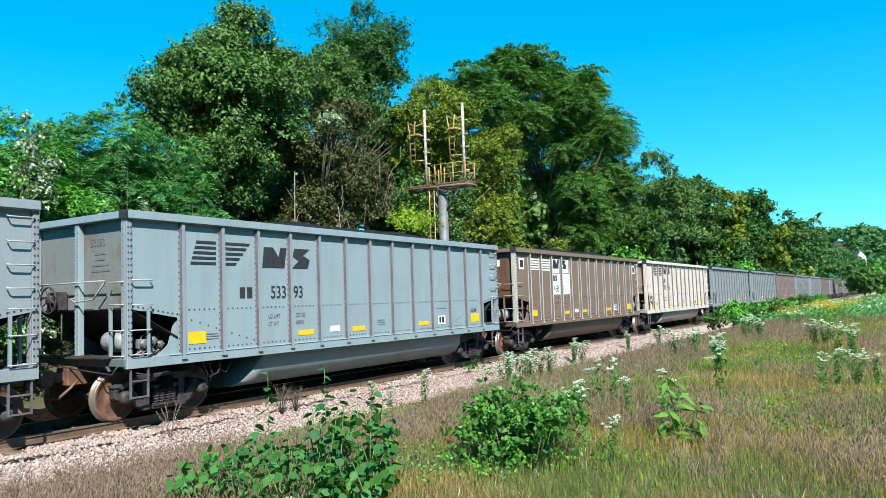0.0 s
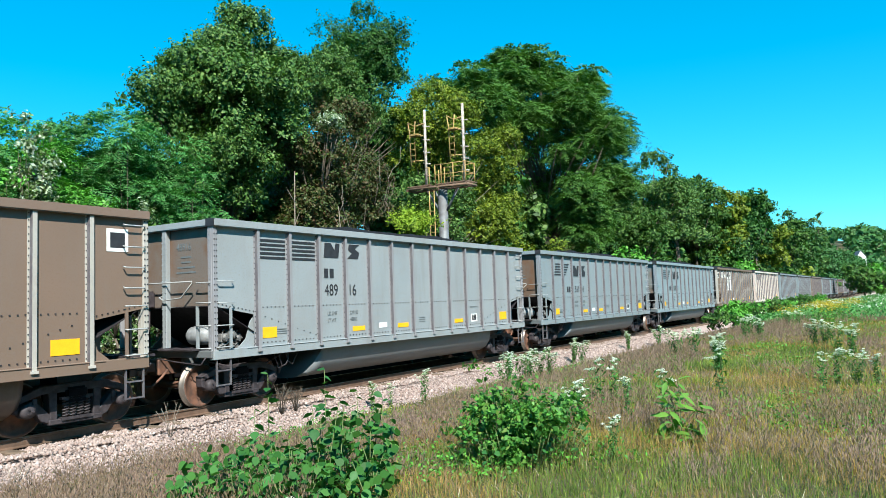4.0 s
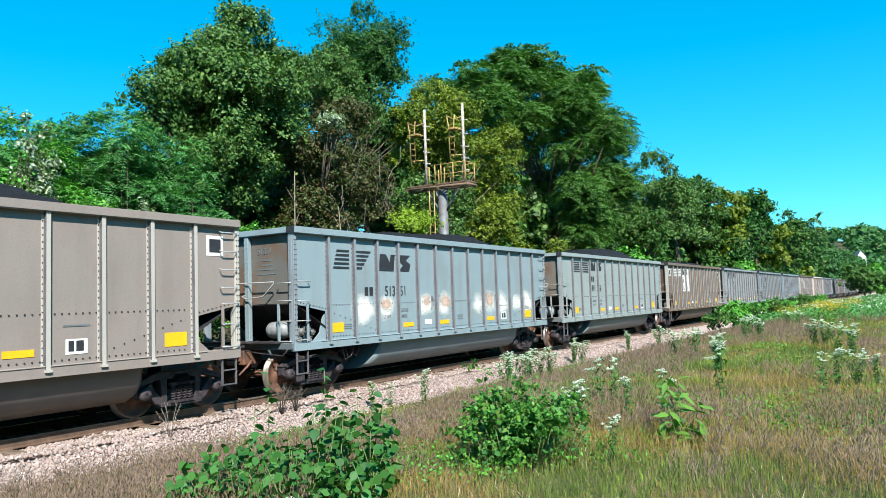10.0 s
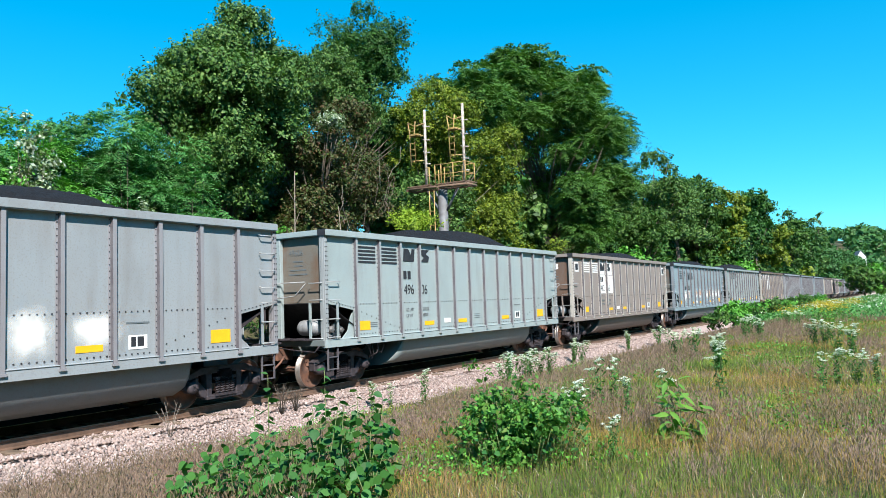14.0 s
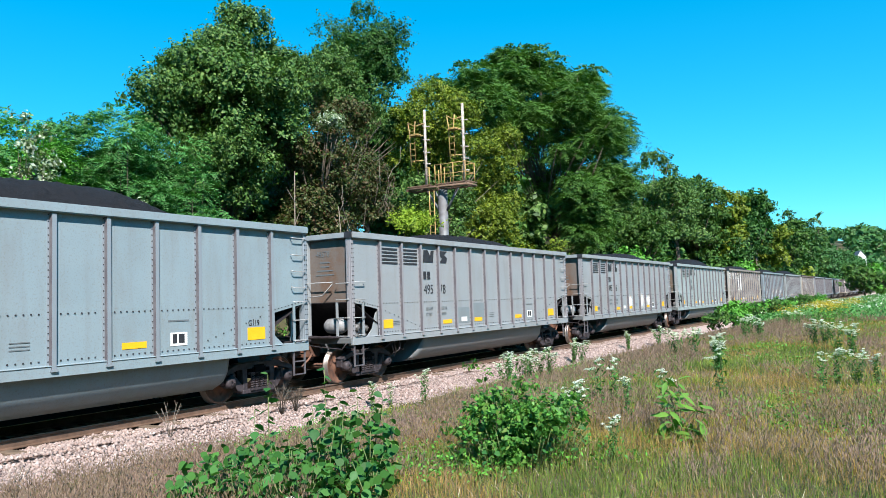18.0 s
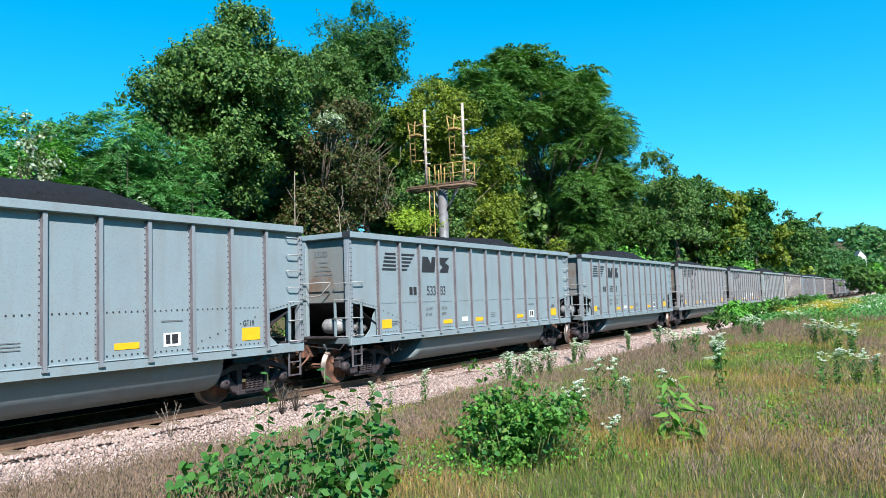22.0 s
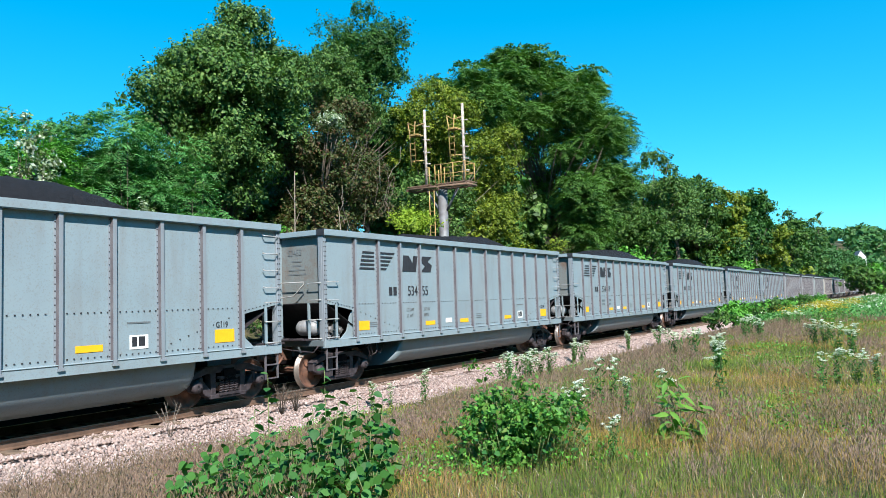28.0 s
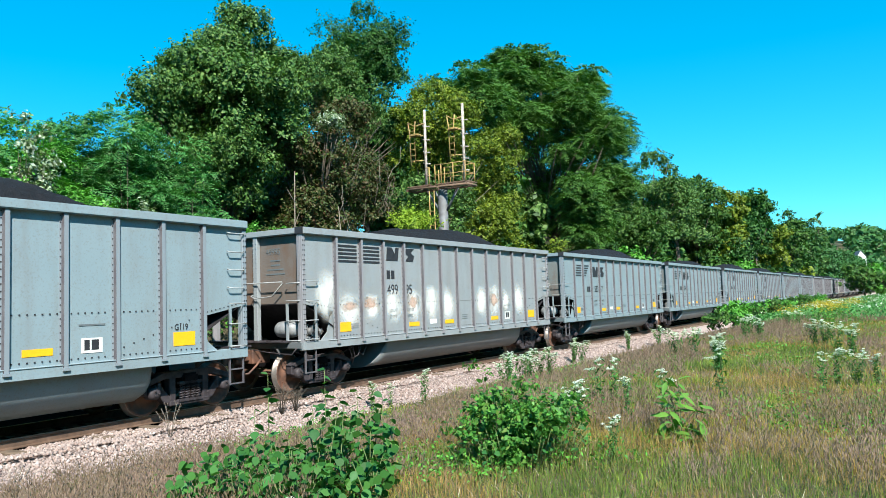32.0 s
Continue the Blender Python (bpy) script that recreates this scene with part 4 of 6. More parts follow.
    again("corner_cap", M["cap"], car, 0, -1.53, 0)
    if number == "49578":
        for x, h in ((5.86, 0.50), (6.88, 0.62)):
            plate("repaint_patch", 0.82, h, PAINT, car, place(x), 1.36 + h / 2, -0.004)
    # painted sun glints, some with a primer spot over the middle
    for x, z, w in PATCHES.get(number, ()):
        q = random.Random(int(x * 100))
        ob = again("paint_patch", patch_mesh(PALE, 0.85), car, place(x) + q.uniform(-0.04, 0.04), SKIN - 0.002, z, 0, "soft white patch painted as a sun glint")
        ob.scale = (q.uniform(0.85, 1.15), 1, q.uniform(0.6, 0.95) * (1.25 if number == "49995" else 1.0))
        if w:
            ob = again("primer_patch", patch_mesh(BARE, 0.3), car, place(x) + q.uniform(-0.04, 0.04), SKIN - 0.006, z + 0.06)
            ob.scale = (q.uniform(1.2, 1.7), 1, q.uniform(0.7, 1.0))
    if style == "slant":
        stencil("G119", 0.17, BLACK, car, LONG - 1.86, 1.68)
    worn = {"brown": (0.42, 0.39, 0.35), "plain": colour}.get(style, (colour[0] * 0.95, colour[1] * 0.85, colour[2] * 0.86))
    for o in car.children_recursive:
        # end sheets: browner with dirt, and darkened to paint in their shade
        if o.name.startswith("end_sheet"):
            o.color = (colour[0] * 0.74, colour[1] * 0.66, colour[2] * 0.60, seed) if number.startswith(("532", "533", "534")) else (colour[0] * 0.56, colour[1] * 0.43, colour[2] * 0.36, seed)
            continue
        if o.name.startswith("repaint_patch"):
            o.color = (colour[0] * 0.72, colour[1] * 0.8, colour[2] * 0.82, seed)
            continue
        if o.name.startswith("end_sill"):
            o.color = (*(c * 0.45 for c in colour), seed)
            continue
        # tub colour lowered below the car's own: its shade is painted in
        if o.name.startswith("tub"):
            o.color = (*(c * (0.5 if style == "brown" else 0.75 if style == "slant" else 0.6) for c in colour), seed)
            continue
        o.color = (*(worn if o.name.startswith(("rib", "corner_post")) else colour), seed)
    return car


GREY, OLDGREY, PALEGREY, BROWN, BEIGE = (0.224, 0.288, 0.318), (0.216, 0.258, 0.280), (0.264, 0.288, 0.302), (0.175, 0.12, 0.09), (0.60, 0.54, 0.48)
LABELS = {
    "slant": "grey steel coal gondola with black slanted stripes, loaded with coal",
    "full": "weathered grey steel coal gondola with black bars, loaded with coal",
    "brown": "rusty brown steel coal gondola with white marking panels, loaded with coal",
    "plain": "weathered plain steel coal gondola loaded with coal",
}
# order in the train, from the car nearest to the camera's start backwards, then those ahead
TRAIN = [
    (0, "slant", "53393", GREY, 0), (1, "slant", "51101", OLDGREY, 0), (2, "full", "48916", PALEGREY, 0), (3, "brown", "47253", BROWN, 0),
    (4, "full", "49156", (0.275, 0.318, 0.318), 2), (5, "slant", "51351", GREY, 1), (6, "brown", "46266", (0.25, 0.212, 0.192), 1), (7, "full", "49606", (0.295, 0.35, 0.352), 2),
    (8, "full", "49506", PALEGREY, 1), (9, "full", "49578", PALEGREY, 3), (10, "slant", "53328", GREY, 2), (11, "slant", "53383", GREY, 1),
    (12, "slant", "53266", GREY, 2), (13, "slant", "53469", GREY, 2), (14, "slant", "53455", GREY, 1), (15, "slant", "53337", GREY, 2),
    (16, "full", "49995", PALEGREY, 2), (17, "slant", "53327", GREY, 2),
    (-1, "brown", "46801", BROWN, 0), (-2, "full", "49220", BEIGE, 0), (-3, "plain", "", OLDGREY, 0), (-4, "plain", "", OLDGREY, 0), (-5, "plain", "", (0.20, 0.15, 0.12), 0),
    (-6, "plain", "", OLDGREY, 0), (-7, "plain", "", GREY, 0), (-8, "plain", "", BROWN, 0), (-9, "plain", "", PALEGREY, 0), (-10, "plain", "", BROWN, 0), (-11, "plain", "", OLDGREY, 0),
]
CARS = {}
for k, style, number, colour, coal in TRAIN:
    CARS[k] = build_car(style, number, colour, ((k * 37) % 29) / 29.0, coal, LABELS[style])

# ---- signal mast
def build_signal():
    """Bracket mast: its arms reach across the line, one bare post for each track."""
    zb = ground_z(29.75, 4.5)
    thing = empty("signal_mast", pose(29.75, 4.5, zb), "old signal mast with rusty platform, ladders and two bare posts", "signal mast")

    def bars(name, runs, r, material, label=""):
        for run in runs:
            bm = bmesh.new()
            tube(bm, [(x, y, z - zb) for x, y, z in run], r, 6)
            part(name, bm, material, thing, label)

    bm = bmesh.new()
    tube(bm, [(0, 0, -0.3), (0, 0, 7.3 - zb)], 0.22, 12)
    part("column", bm, SILVER, thing, "silver painted column")
    bars("bracket", [[(0, s * 0.15, 6.25), (0, s * 0.85, 7.3)] for s in (-1, 1)] + [[(0.25, s * 0.1, 6.35), (0.3, s * 0.6, 7.3)] for s in (-1, 1)], 0.055, SILVER)
    bars("beam", [[(x, -1.6, 7.38), (x, 1.75, 7.42)] for x in (-0.4, 0.4)] + [[(-0.45, y, 7.38), (0.45, y, 7.38)] for y in (-1.55, -0.8, 0.0, 0.85, 1.7)], 0.06, GRATE)
    for y0, y1, z in ((-1.6, 0.15, 7.5), (0.42, 1.72, 7.52)):
        y = y0
        while y < y1:
            bm = bmesh.new()
            box(bm, -0.48, 0.48, y, y + 0.055, z - zb, z + 0.035 - zb)
            part("grating_bar", bm, GRATE, thing)
            y += 0.11
    for y, top in ((0.88, 11.25), (-1.22, 11.22)):
        bm = bmesh.new()
        tube(bm, [(0, y, 7.45 - zb), (0, y, 9.3 - zb), (0, y, top - zb)], 0.072, 10, r_end=0.062)
        part("signal_post", bm, MASTPAINT, thing, "flaking white post")
        for k, z in enumerate((8.05, 8.6, 9.15, 9.75, 10.4)):
            bars("clamp", [[(-0.05, y - 0.28, z), (0, y, z + 0.03), (0.03, y + 0.16, z + 0.1)]], 0.03, MASTPAINT)
        d = 0.72 if y > 0 else 0.62
        bars("ladder_rail", [[(-0.1, y + d - 0.2, 8.7), (-0.1, y + d - 0.16, 10.2), (-0.1, y + d - 0.24, 10.75)], [(-0.1, y + d + 0.06, 8.6), (-0.1, y + d + 0.10, 10.2), (-0.1, y + d + 0.18, 10.7)]], 0.028, RUSTY)
        bars("ladder_rung", [[(-0.1, y + d - 0.2, z), (-0.1, y + d + 0.08, z)] for z in (8.8, 9.1, 9.4, 9.7, 10.0, 10.3)], 0.018, RUSTY)
        bars("ladder_stay", [[(-0.1, y + d + 0.2, 10.75), (-0.1, y + d - 0.2, 10.5), (0, y, 10.62)], [(-0.1, y + d + 0.1, 10.15), (-0.15, y + 0.3, 10.1), (0, y, 9.95)], [(-0.1, y + d, 8.85), (0, y, 8.8)]], 0.028, RUSTY)
        bm = bmesh.new()
        box(bm, -0.3, 0.1, y + 0.25, y + 0.7, 10.02 - zb, 10.06 - zb)
        part("rest_step", bm, RUSTY, thing)
    bars("railing_post", [[(x, y, 7.5), (x, y, 8.45)] for x in (-0.42, 0.42) for y in (0.13, -0.2, -0.85, -1.5)] + [[(x, 0.45, 7.5), (x, 0.45, 8.35)] for x in (-0.42, 0.42)], 0.026, RUSTY)
    bars("railing_bar", [[(x, 0.13, z), (x, -1.5, z)] for x in (-0.42, 0.42) for z in (7.95, 8.42)] + [[(-0.42, -1.5, z), (0.42, -1.5, z)] for z in (7.95, 8.42)] + [[(-0.42, 0.45, 8.35), (-0.2, 0.8, 8.4)]], 0.022, RUSTY)
    bars("ladder_rail", [[(-0.35, y, 0.4 + zb), (-0.35, y, 7.45)] for y in (0.26, 0.52)], 0.022, RUSTY)
    bars("ladder_rung", [[(-0.35, 0.26, zb + 0.5 + 0.33 * i), (-0.35, 0.52, zb + 0.5 + 0.33 * i)] for i in range(19)], 0.014, RUSTY)


build_signal()


# ---- trees
def lobed(center, radii, count, lobe, seed):
    """Lobe middles and sizes that fill an uneven crown of the given radii."""
    r = np.random.default_rng(seed)
    size = lobe * (0.6 + 0.8 * r.random(count))
    d = unit(r.normal(size=(count, 3)))
    k = 0.25 + 0.75 * r.random((count, 1)) ** 0.7
    reach = np.maximum(np.asarray(radii)[None] - 0.75 * size[:, None], 0.15)
    return np.asarray(center) + d * reach * k, size


def lobe_leaves(c, rad, per_m2, size, aspect, flat=0.75, droop=None, spread=0.4):
    """Leaves over the upper and outer part of each lobe, on twigs, so that lobes stay apart and their undersides lie in shade."""
    out = []
    for ci, ri in zip(c, rad):
        k = 10
        n_spray = max(5, int(1.25 * per_m2 * 4 * math.pi * ri * ri / k))
        d = unit(rng.normal(size=(n_spray, 3)) + np.array([0, 0, 0.15]))
        d = d[d[:, 2] > -0.5]
        p = ci + d * ri * np.array([1, 1, flat]) * (0.5 + 0.4 * rng.random((len(d), 1)))
        wide = np.array([noise.noise((v[0] * 0.8 + 7, v[1] * 0.8, v[2] * 1.1 + ri * 9)) for v in p])
        hold = wide > -0.2
        d, p = d[hold], p[hold]
        if not len(d):
            continue
        # every spray is a twig that reaches outward and a little up, with leaves along it
        way = unit(d + np.array([0, 0, 0.3]) + 0.4 * rng.normal(size=d.shape))
        reach = (0.1 + 0.3 * ri) * (0.5 + 0.6 * rng.random((len(d), 1, 1)) + 1.1 * rng.random((len(d), 1, 1)) ** 7)
        t = np.linspace(0.05, 1.0, k)[None, :, None]
        pos = (p[:, None] + way[:, None] * reach * t + rng.normal(size=(len(d), k, 3)) * (0.3 * size + 0.03 * ri)).reshape(-1, 3)
        tilt = 0.45 * unit(np.cross(way, rng.normal(size=d.shape)))
        nrm = unit(np.repeat(0.8 * d + tilt, k, axis=0) + np.array([0, 0, 0.35]) + spread * rng.normal(size=(len(pos), 3)))
        out.append(leaves(pos, nrm, size * (0.6 + 0.8 * rng.random(len(pos))), aspect, 0.12, droop))
    return np.concatenate(out)


def frond_leaves(c, rad, per_m2, length, leaflet, flat=0.6, pairs=7, lift=0.25):
    """Feathery foliage: arching fronds round each lobe, leaflets in pairs along every one."""
    out = []
    for ci, ri in zip(c, rad):
        n = max(6, int(per_m2 * 4 * math.pi * ri * ri))
        d = unit(rng.normal(size=(n, 3)) + np.array([0, 0, 0.35]))
        d = d[d[:, 2] > -0.45]
        n = len(d)
        root = ci + d * ri * np.array([1, 1, flat]) * (0.35 + 0.55 * rng.random((n, 1)))
        way = unit(d * np.array([1, 1, 0.5]) + np.array([0, 0, lift]) + 0.35 * rng.normal(size=(n, 3)))
        ln = length * (0.6 + 0.7 * rng.random((n, 1, 1)))
        t = np.linspace(0.2, 1.0, pairs)[None, :, None]
        spine = root[:, None] + way[:, None] * ln * t + np.array([0, 0, -0.55]) * ln * t * t
        run = unit(way[:, None] + np.array([0, 0, -1.1]) * t)
        side = unit(np.cross(run, np.array([0, 0, 1.0]) + 0.25 * rng.normal(size=(n, 1, 3))))
        for sg in (-1, 1):
            along = unit(sg * side + 0.35 * run + np.array([0, 0, -0.3]) + 0.15 * rng.normal(size=spine.shape))
            w = unit(run - along * (run * along).sum(axis=-1, keepdims=True))
            s = leaflet * (1.1 - 0.5 * t) * (0.8 + 0.4 * rng.random((n, pairs, 1)))
            q = np.stack([spine, spine + along * s * 0.45 + w * s * 0.17, spine + along * s, spine + along * s * 0.45 - w * s * 0.17], axis=2)
            out.append(q.reshape(-1, 4, 3))
    return np.concatenate(out)


def limbs(bm, base, crown, targets, r0):
    """A tapered trunk that forks into limbs toward the lobes."""
    base, crown = Vector(base), Vector(crown)
    fork = base.lerp(crown, 0.55)
    bend = Vector((random.uniform(-0.3, 0.3), random.uniform(-0.3, 0.3), 0))
    tube(bm, [base - Vector((0, 0, 0.3)), base.lerp(fork, 0.5) + bend, fork], r0, 8, 0, r0 * 0.65)
    for t in targets:
        t = Vector(t)
        mid = fork.lerp(t, 0.5) + Vector((0, 0, -0.08 * (t - fork).length))
        tube(bm, [fork, mid, t], r0 * 0.4, 5, 0, r0 * 0.06)


def tree(name, x, y, cz, rx, rz, material, label, seed, lobes=26, lobe=1.3, per_m2=26, size=0.24, aspect=0.62, droop=None, ry=None, trunk=0.22, group="trees on the bank", spread=0.4, flat=0.75, frond=0.0):
    zb = ground_z(x, y)
    thing = empty(name, pose(x, y, zb), label, "tree" if "shrub" not in name and "bush" not in name else "shrub", group)
    c, rad = lobed((0, 0, cz - zb), (rx, ry or rx, rz), lobes, lobe, seed)
    c[:, 2] = np.maximum(c[:, 2], rad * 0.5)
    bm = bmesh.new()
    limbs(bm, (0, 0, 0), (0, 0, cz - zb), c[:: max(1, len(c) // 14)], trunk)
    part("trunk", bm, BARK, thing)
    tagged(part("crown", quads("crown", frond_leaves(c, rad, per_m2, frond, size, flat) if frond else lobe_leaves(c, rad, per_m2, size, aspect, flat, droop, spread), material), None, thing), kind="stuff")
    return thing


def crown(thing, at, radii, material, seed, lobes, lobe, per_m2, size, aspect=0.65, droop=None, frond=0.0):
    """A further mass of foliage on a tree, with its limbs; at: from the tree's foot along the ground, but z over the rails."""
    zb = thing.location.z
    c, rad = lobed((at[0], at[1], at[2] - zb), radii, lobes, lobe, seed)
    bm = bmesh.new()
    foot = Vector((0, 0, (at[2] - zb) * 0.35))
    for t in c[:: max(1, lobes // 6)]:
        t = Vector(t)
        tube(bm, [foot, foot.lerp(t, 0.5) + Vector((0, 0, 0.2)), t * 0.93], 0.06, 5, 0, 0.012)
    part("limb", bm, BARK, thing)
    tagged(part("foliage", quads("foliage", frond_leaves(c, rad, per_m2, frond, size) if frond else lobe_leaves(c, rad, per_m2, size, aspect, 0.75, droop), material), None, thing), kind="stuff")


def build_trees():
    big = dict(trunk=0.3)
    maple = "tall leafy maple tree with dense dark green foliage"
    t = tree("maple_tree", 20.7, 9.0, 10.1, 3.6, 3.1, LEAF_DARK, maple, 1, 80, 0.85, 84, 0.14, 0.7, ry=3.2, **big)
    crown(t, (1.5, 0.3, 13.5), (1.5, 1.4, 1.6), LEAF_DARK, 51, 14, 0.6, 120, 0.12)
    crown(t, (-3.3, -0.4, 9.3), (1.5, 1.4, 1.8), LEAF_DARK, 52, 16, 0.62, 120, 0.12)
    for at, rad, n, seed in (((2.6, 0.2, 11.2), (1.7, 1.4, 1.9), 20, 66), ((-1.7, 0.3, 11.3), (1.6, 1.4, 1.3), 18, 67), ((0.2, 0.3, 12.6), (1.1, 1.1, 1.1), 12, 74), ((3.0, -0.2, 9.0), (1.7, 1.4, 1.5), 18, 68), ((3.4, 0.4, 12.6), (1.2, 1.2, 1.3), 12, 69), ((5.4, 1.0, 12.6), (1.5, 1.3, 1.6), 16, 73)):
        crown(t, at, rad, LEAF_DARK, seed, n, 0.68, 110, 0.12)
    crown(t, (-1.2, -1.2, 7.2), (2.9, 1.6, 2.0), LEAF_DARK, 53, 30, 0.8, 95, 0.125)
    t = tree("oak_tree", 36.3, 14.0, 17.2, 3.5, 3.6, LEAF_DEEP, "tall dark green tree with rounded crown", 2, 60, 0.9, 80, 0.14, 0.6, **big)
    crown(t, (-6.4, -2.0, 13.2), (1.9, 1.6, 2.4), LEAF_DARK, 63, 20, 0.75, 85, 0.13)
    crown(t, (-4.5, -1.0, 14.2), (2.6, 2.0, 2.6), LEAF_DARK, 54, 26, 0.85, 80, 0.14)
    crown(t, (1.0, -0.5, 12.0), (3.0, 2.0, 3.0), LEAF_DEEP, 55, 28, 0.9, 70, 0.15)
    crown(t, (-1.0, 0.5, 14.0), (2.6, 1.8, 1.8), LEAF_DEEP, 75, 24, 0.85, 75, 0.15)
    t = tree("vine_covered_tree", 24.9, 8.0, 8.2, 2.9, 2.5, LEAF_BROWN, "tangled browning tree overgrown with vines", 3, 40, 0.7, 75, 0.12, 0.7)
    crown(t, (2.6, -0.8, 7.2), (1.9, 1.4, 2.2), LEAF_BROWN, 56, 26, 0.6, 85, 0.11)
    crown(t, (-0.5, -0.6, 5.4), (3.6, 1.4, 1.9), LEAF_BROWN, 57, 30, 0.65, 80, 0.12)
    crown(t, (4.1, 2.0, 11.2), (2.6, 1.8, 1.9), LEAF_BROWN, 70, 26, 0.7, 80, 0.12)
    crown(t, (8.4, 2.0, 12.0), (2.0, 1.8, 2.2), LEAF_DARK, 71, 22, 0.7, 80, 0.12)
    crown(t, (-0.6, 1.5, 10.9), (1.9, 1.5, 1.7), LEAF_DARK, 72, 20, 0.65, 85, 0.12)
    crown(t, (-1.4, -2.0, 9.6), (1.1, 0.5, 0.35), LEAF_PALE, 91, 12, 0.26, 260, 0.09)
    # pale dead vine stems hanging through it
    for k in range(14):
        q = random.Random(500 + k)
        bm = bmesh.new()
        x, z = q.uniform(-1.8, 2.0), q.uniform(1.5, 5.0)
        p = Vector((x, -2.6 - q.random(), z))
        run = [p]
        for _ in range(4):
            run.append(run[-1] + Vector((q.uniform(-0.35, 0.45), q.uniform(-0.2, 0.2), q.uniform(0.1, 0.75))))
        tube(bm, run, 0.016, 4, 0, 0.006)
        part("dead_stem", bm, TWIG if k % 3 == 0 else BARK, t, "dry dead vine stem")
    t = tree("vine_tree", 34.8, 8.0, 11.2, 3.4, 3.3, LEAF_YELLOW, "yellow-green vine-covered tree behind the signal mast", 4, 60, 0.8, 95, 0.125, 0.7, ry=2.6)
    crown(t, (7.9, 0.3, 10.2), (2.2, 2.0, 4.4), LEAF_YELLOW, 58, 46, 0.75, 85, 0.135)
    crown(t, (4.6, -1.0, 6.4), (3.0, 1.5, 2.6), LEAF_YELLOW, 59, 34, 0.75, 80, 0.135)
    crown(t, (0.0, 0.0, 7.0), (3.6, 2.0, 2.6), LEAF_DARK, 60, 34, 0.8, 80, 0.135)
    wide = "large spreading tree with drooping feathery leaves"
    t = tree("ailanthus_tree", 63.2, 14.0, 17.4, 8.8, 8.2, LEAF_FEATHER, wide, 5, 120, 1.4, 3.4, 0.36, trunk=0.4, flat=0.5, frond=0.95)
    for at, rad, n, lobe, seed in (((-6.0, 1.0, 20.0), (4.2, 4.0, 3.0), 36, 1.1, 601), ((-1.0, 1.5, 23.0), (5.5, 4.5, 2.4), 44, 1.15, 602), ((5.5, -1.0, 22.0), (4.5, 4.0, 3.2), 40, 1.15, 603), ((9.0, -2.5, 18.5), (4.5, 3.6, 4.0), 44, 1.15, 604), ((10.0, -3.0, 13.5), (4.5, 3.2, 4.0), 40, 1.15, 605), ((-12.5, 0.5, 18.0), (4.8, 3.6, 3.6), 40, 1.1, 606)):
        crown(t, at, rad, LEAF_FEATHER, seed, n, lobe, 3.6, 0.35, frond=0.92)
    crown(t, (5.0, -2.0, 9.0), (5.5, 3.6, 4.0), LEAF_FEATHER, 65, 40, 1.15, 3.6, 0.34, frond=0.9)
    crown(t, (-5.0, -5.5, 8.8), (4.0, 2.4, 4.0), LEAF_FEATHER, 61, 34, 1.1, 3.8, 0.34, frond=0.85)
    # bare grey limbs in the hollow under its dome
    for k in range(9):
        q = random.Random(900 + k)
        bm = bmesh.new()
        p = Vector((q.uniform(-2, 1), q.uniform(-3, -1), 4.5 + q.uniform(0, 3)))
        tip = p + Vector((q.uniform(-4.5, 5.5), q.uniform(-4.5, -2.0), q.uniform(2.5, 8.0)))
        tube(bm, [p, p.lerp(tip, 0.5) + Vector((0, 0, 0.4)), tip], 0.1, 5, 0, 0.025)
        part("limb", bm, BARK, t)
    line = "tall leafy tree in the row along the railway bank"
    rows = ((71.5, 7.5, 7.4, 3.4, 3.0), (84, 11, 12.4, 5.0, 6.4), (97, 11, 13.2, 5.0, 6.8), (108, 11, 12.4, 5.5, 6.8), (114.5, 9, 12.3, 4.2, 6.4), (128, 10, 9.5, 6, 6.5), (143, 9, 14.2, 6.0, 8.0), (160, 9, 10.5, 7, 7), (183.6, 8, 12.6, 7.0, 8.6), (208, 8, 11, 8, 8), (232, 8, 14.6, 7, 10.4), (262, 8, 9, 10, 8), (300, 9, 10, 13, 8), (345, 9, 10, 15, 9), (395, 10, 10, 18, 9), (455, 10, 10, 20, 10), (505, 11, 12, 20, 10))
    mats = (LEAF_MID, LEAF_DARK, LEAF_DARK, LEAF_MID, LEAF_YELLOW, LEAF_DEEP, LEAF_DEEP, LEAF_YELLOW, LEAF_MID, LEAF_DEEP, LEAF_DARK)
    for i, (x, y, cz, rx, rz) in enumerate(rows):
        tree("bank_tree", x, y, cz, rx, rz, mats[i] if i < len(mats) else LEAF_FAR, line, 30 + i, 44, 0.2 * rx + 0.25, max(3.0, 30 - 3.0 * i), 0.23 + 0.045 * i, 0.6, ry=(4.0, 6.0, 6.0, 5.5)[i] if i < 4 else 4.6, trunk=0.3)
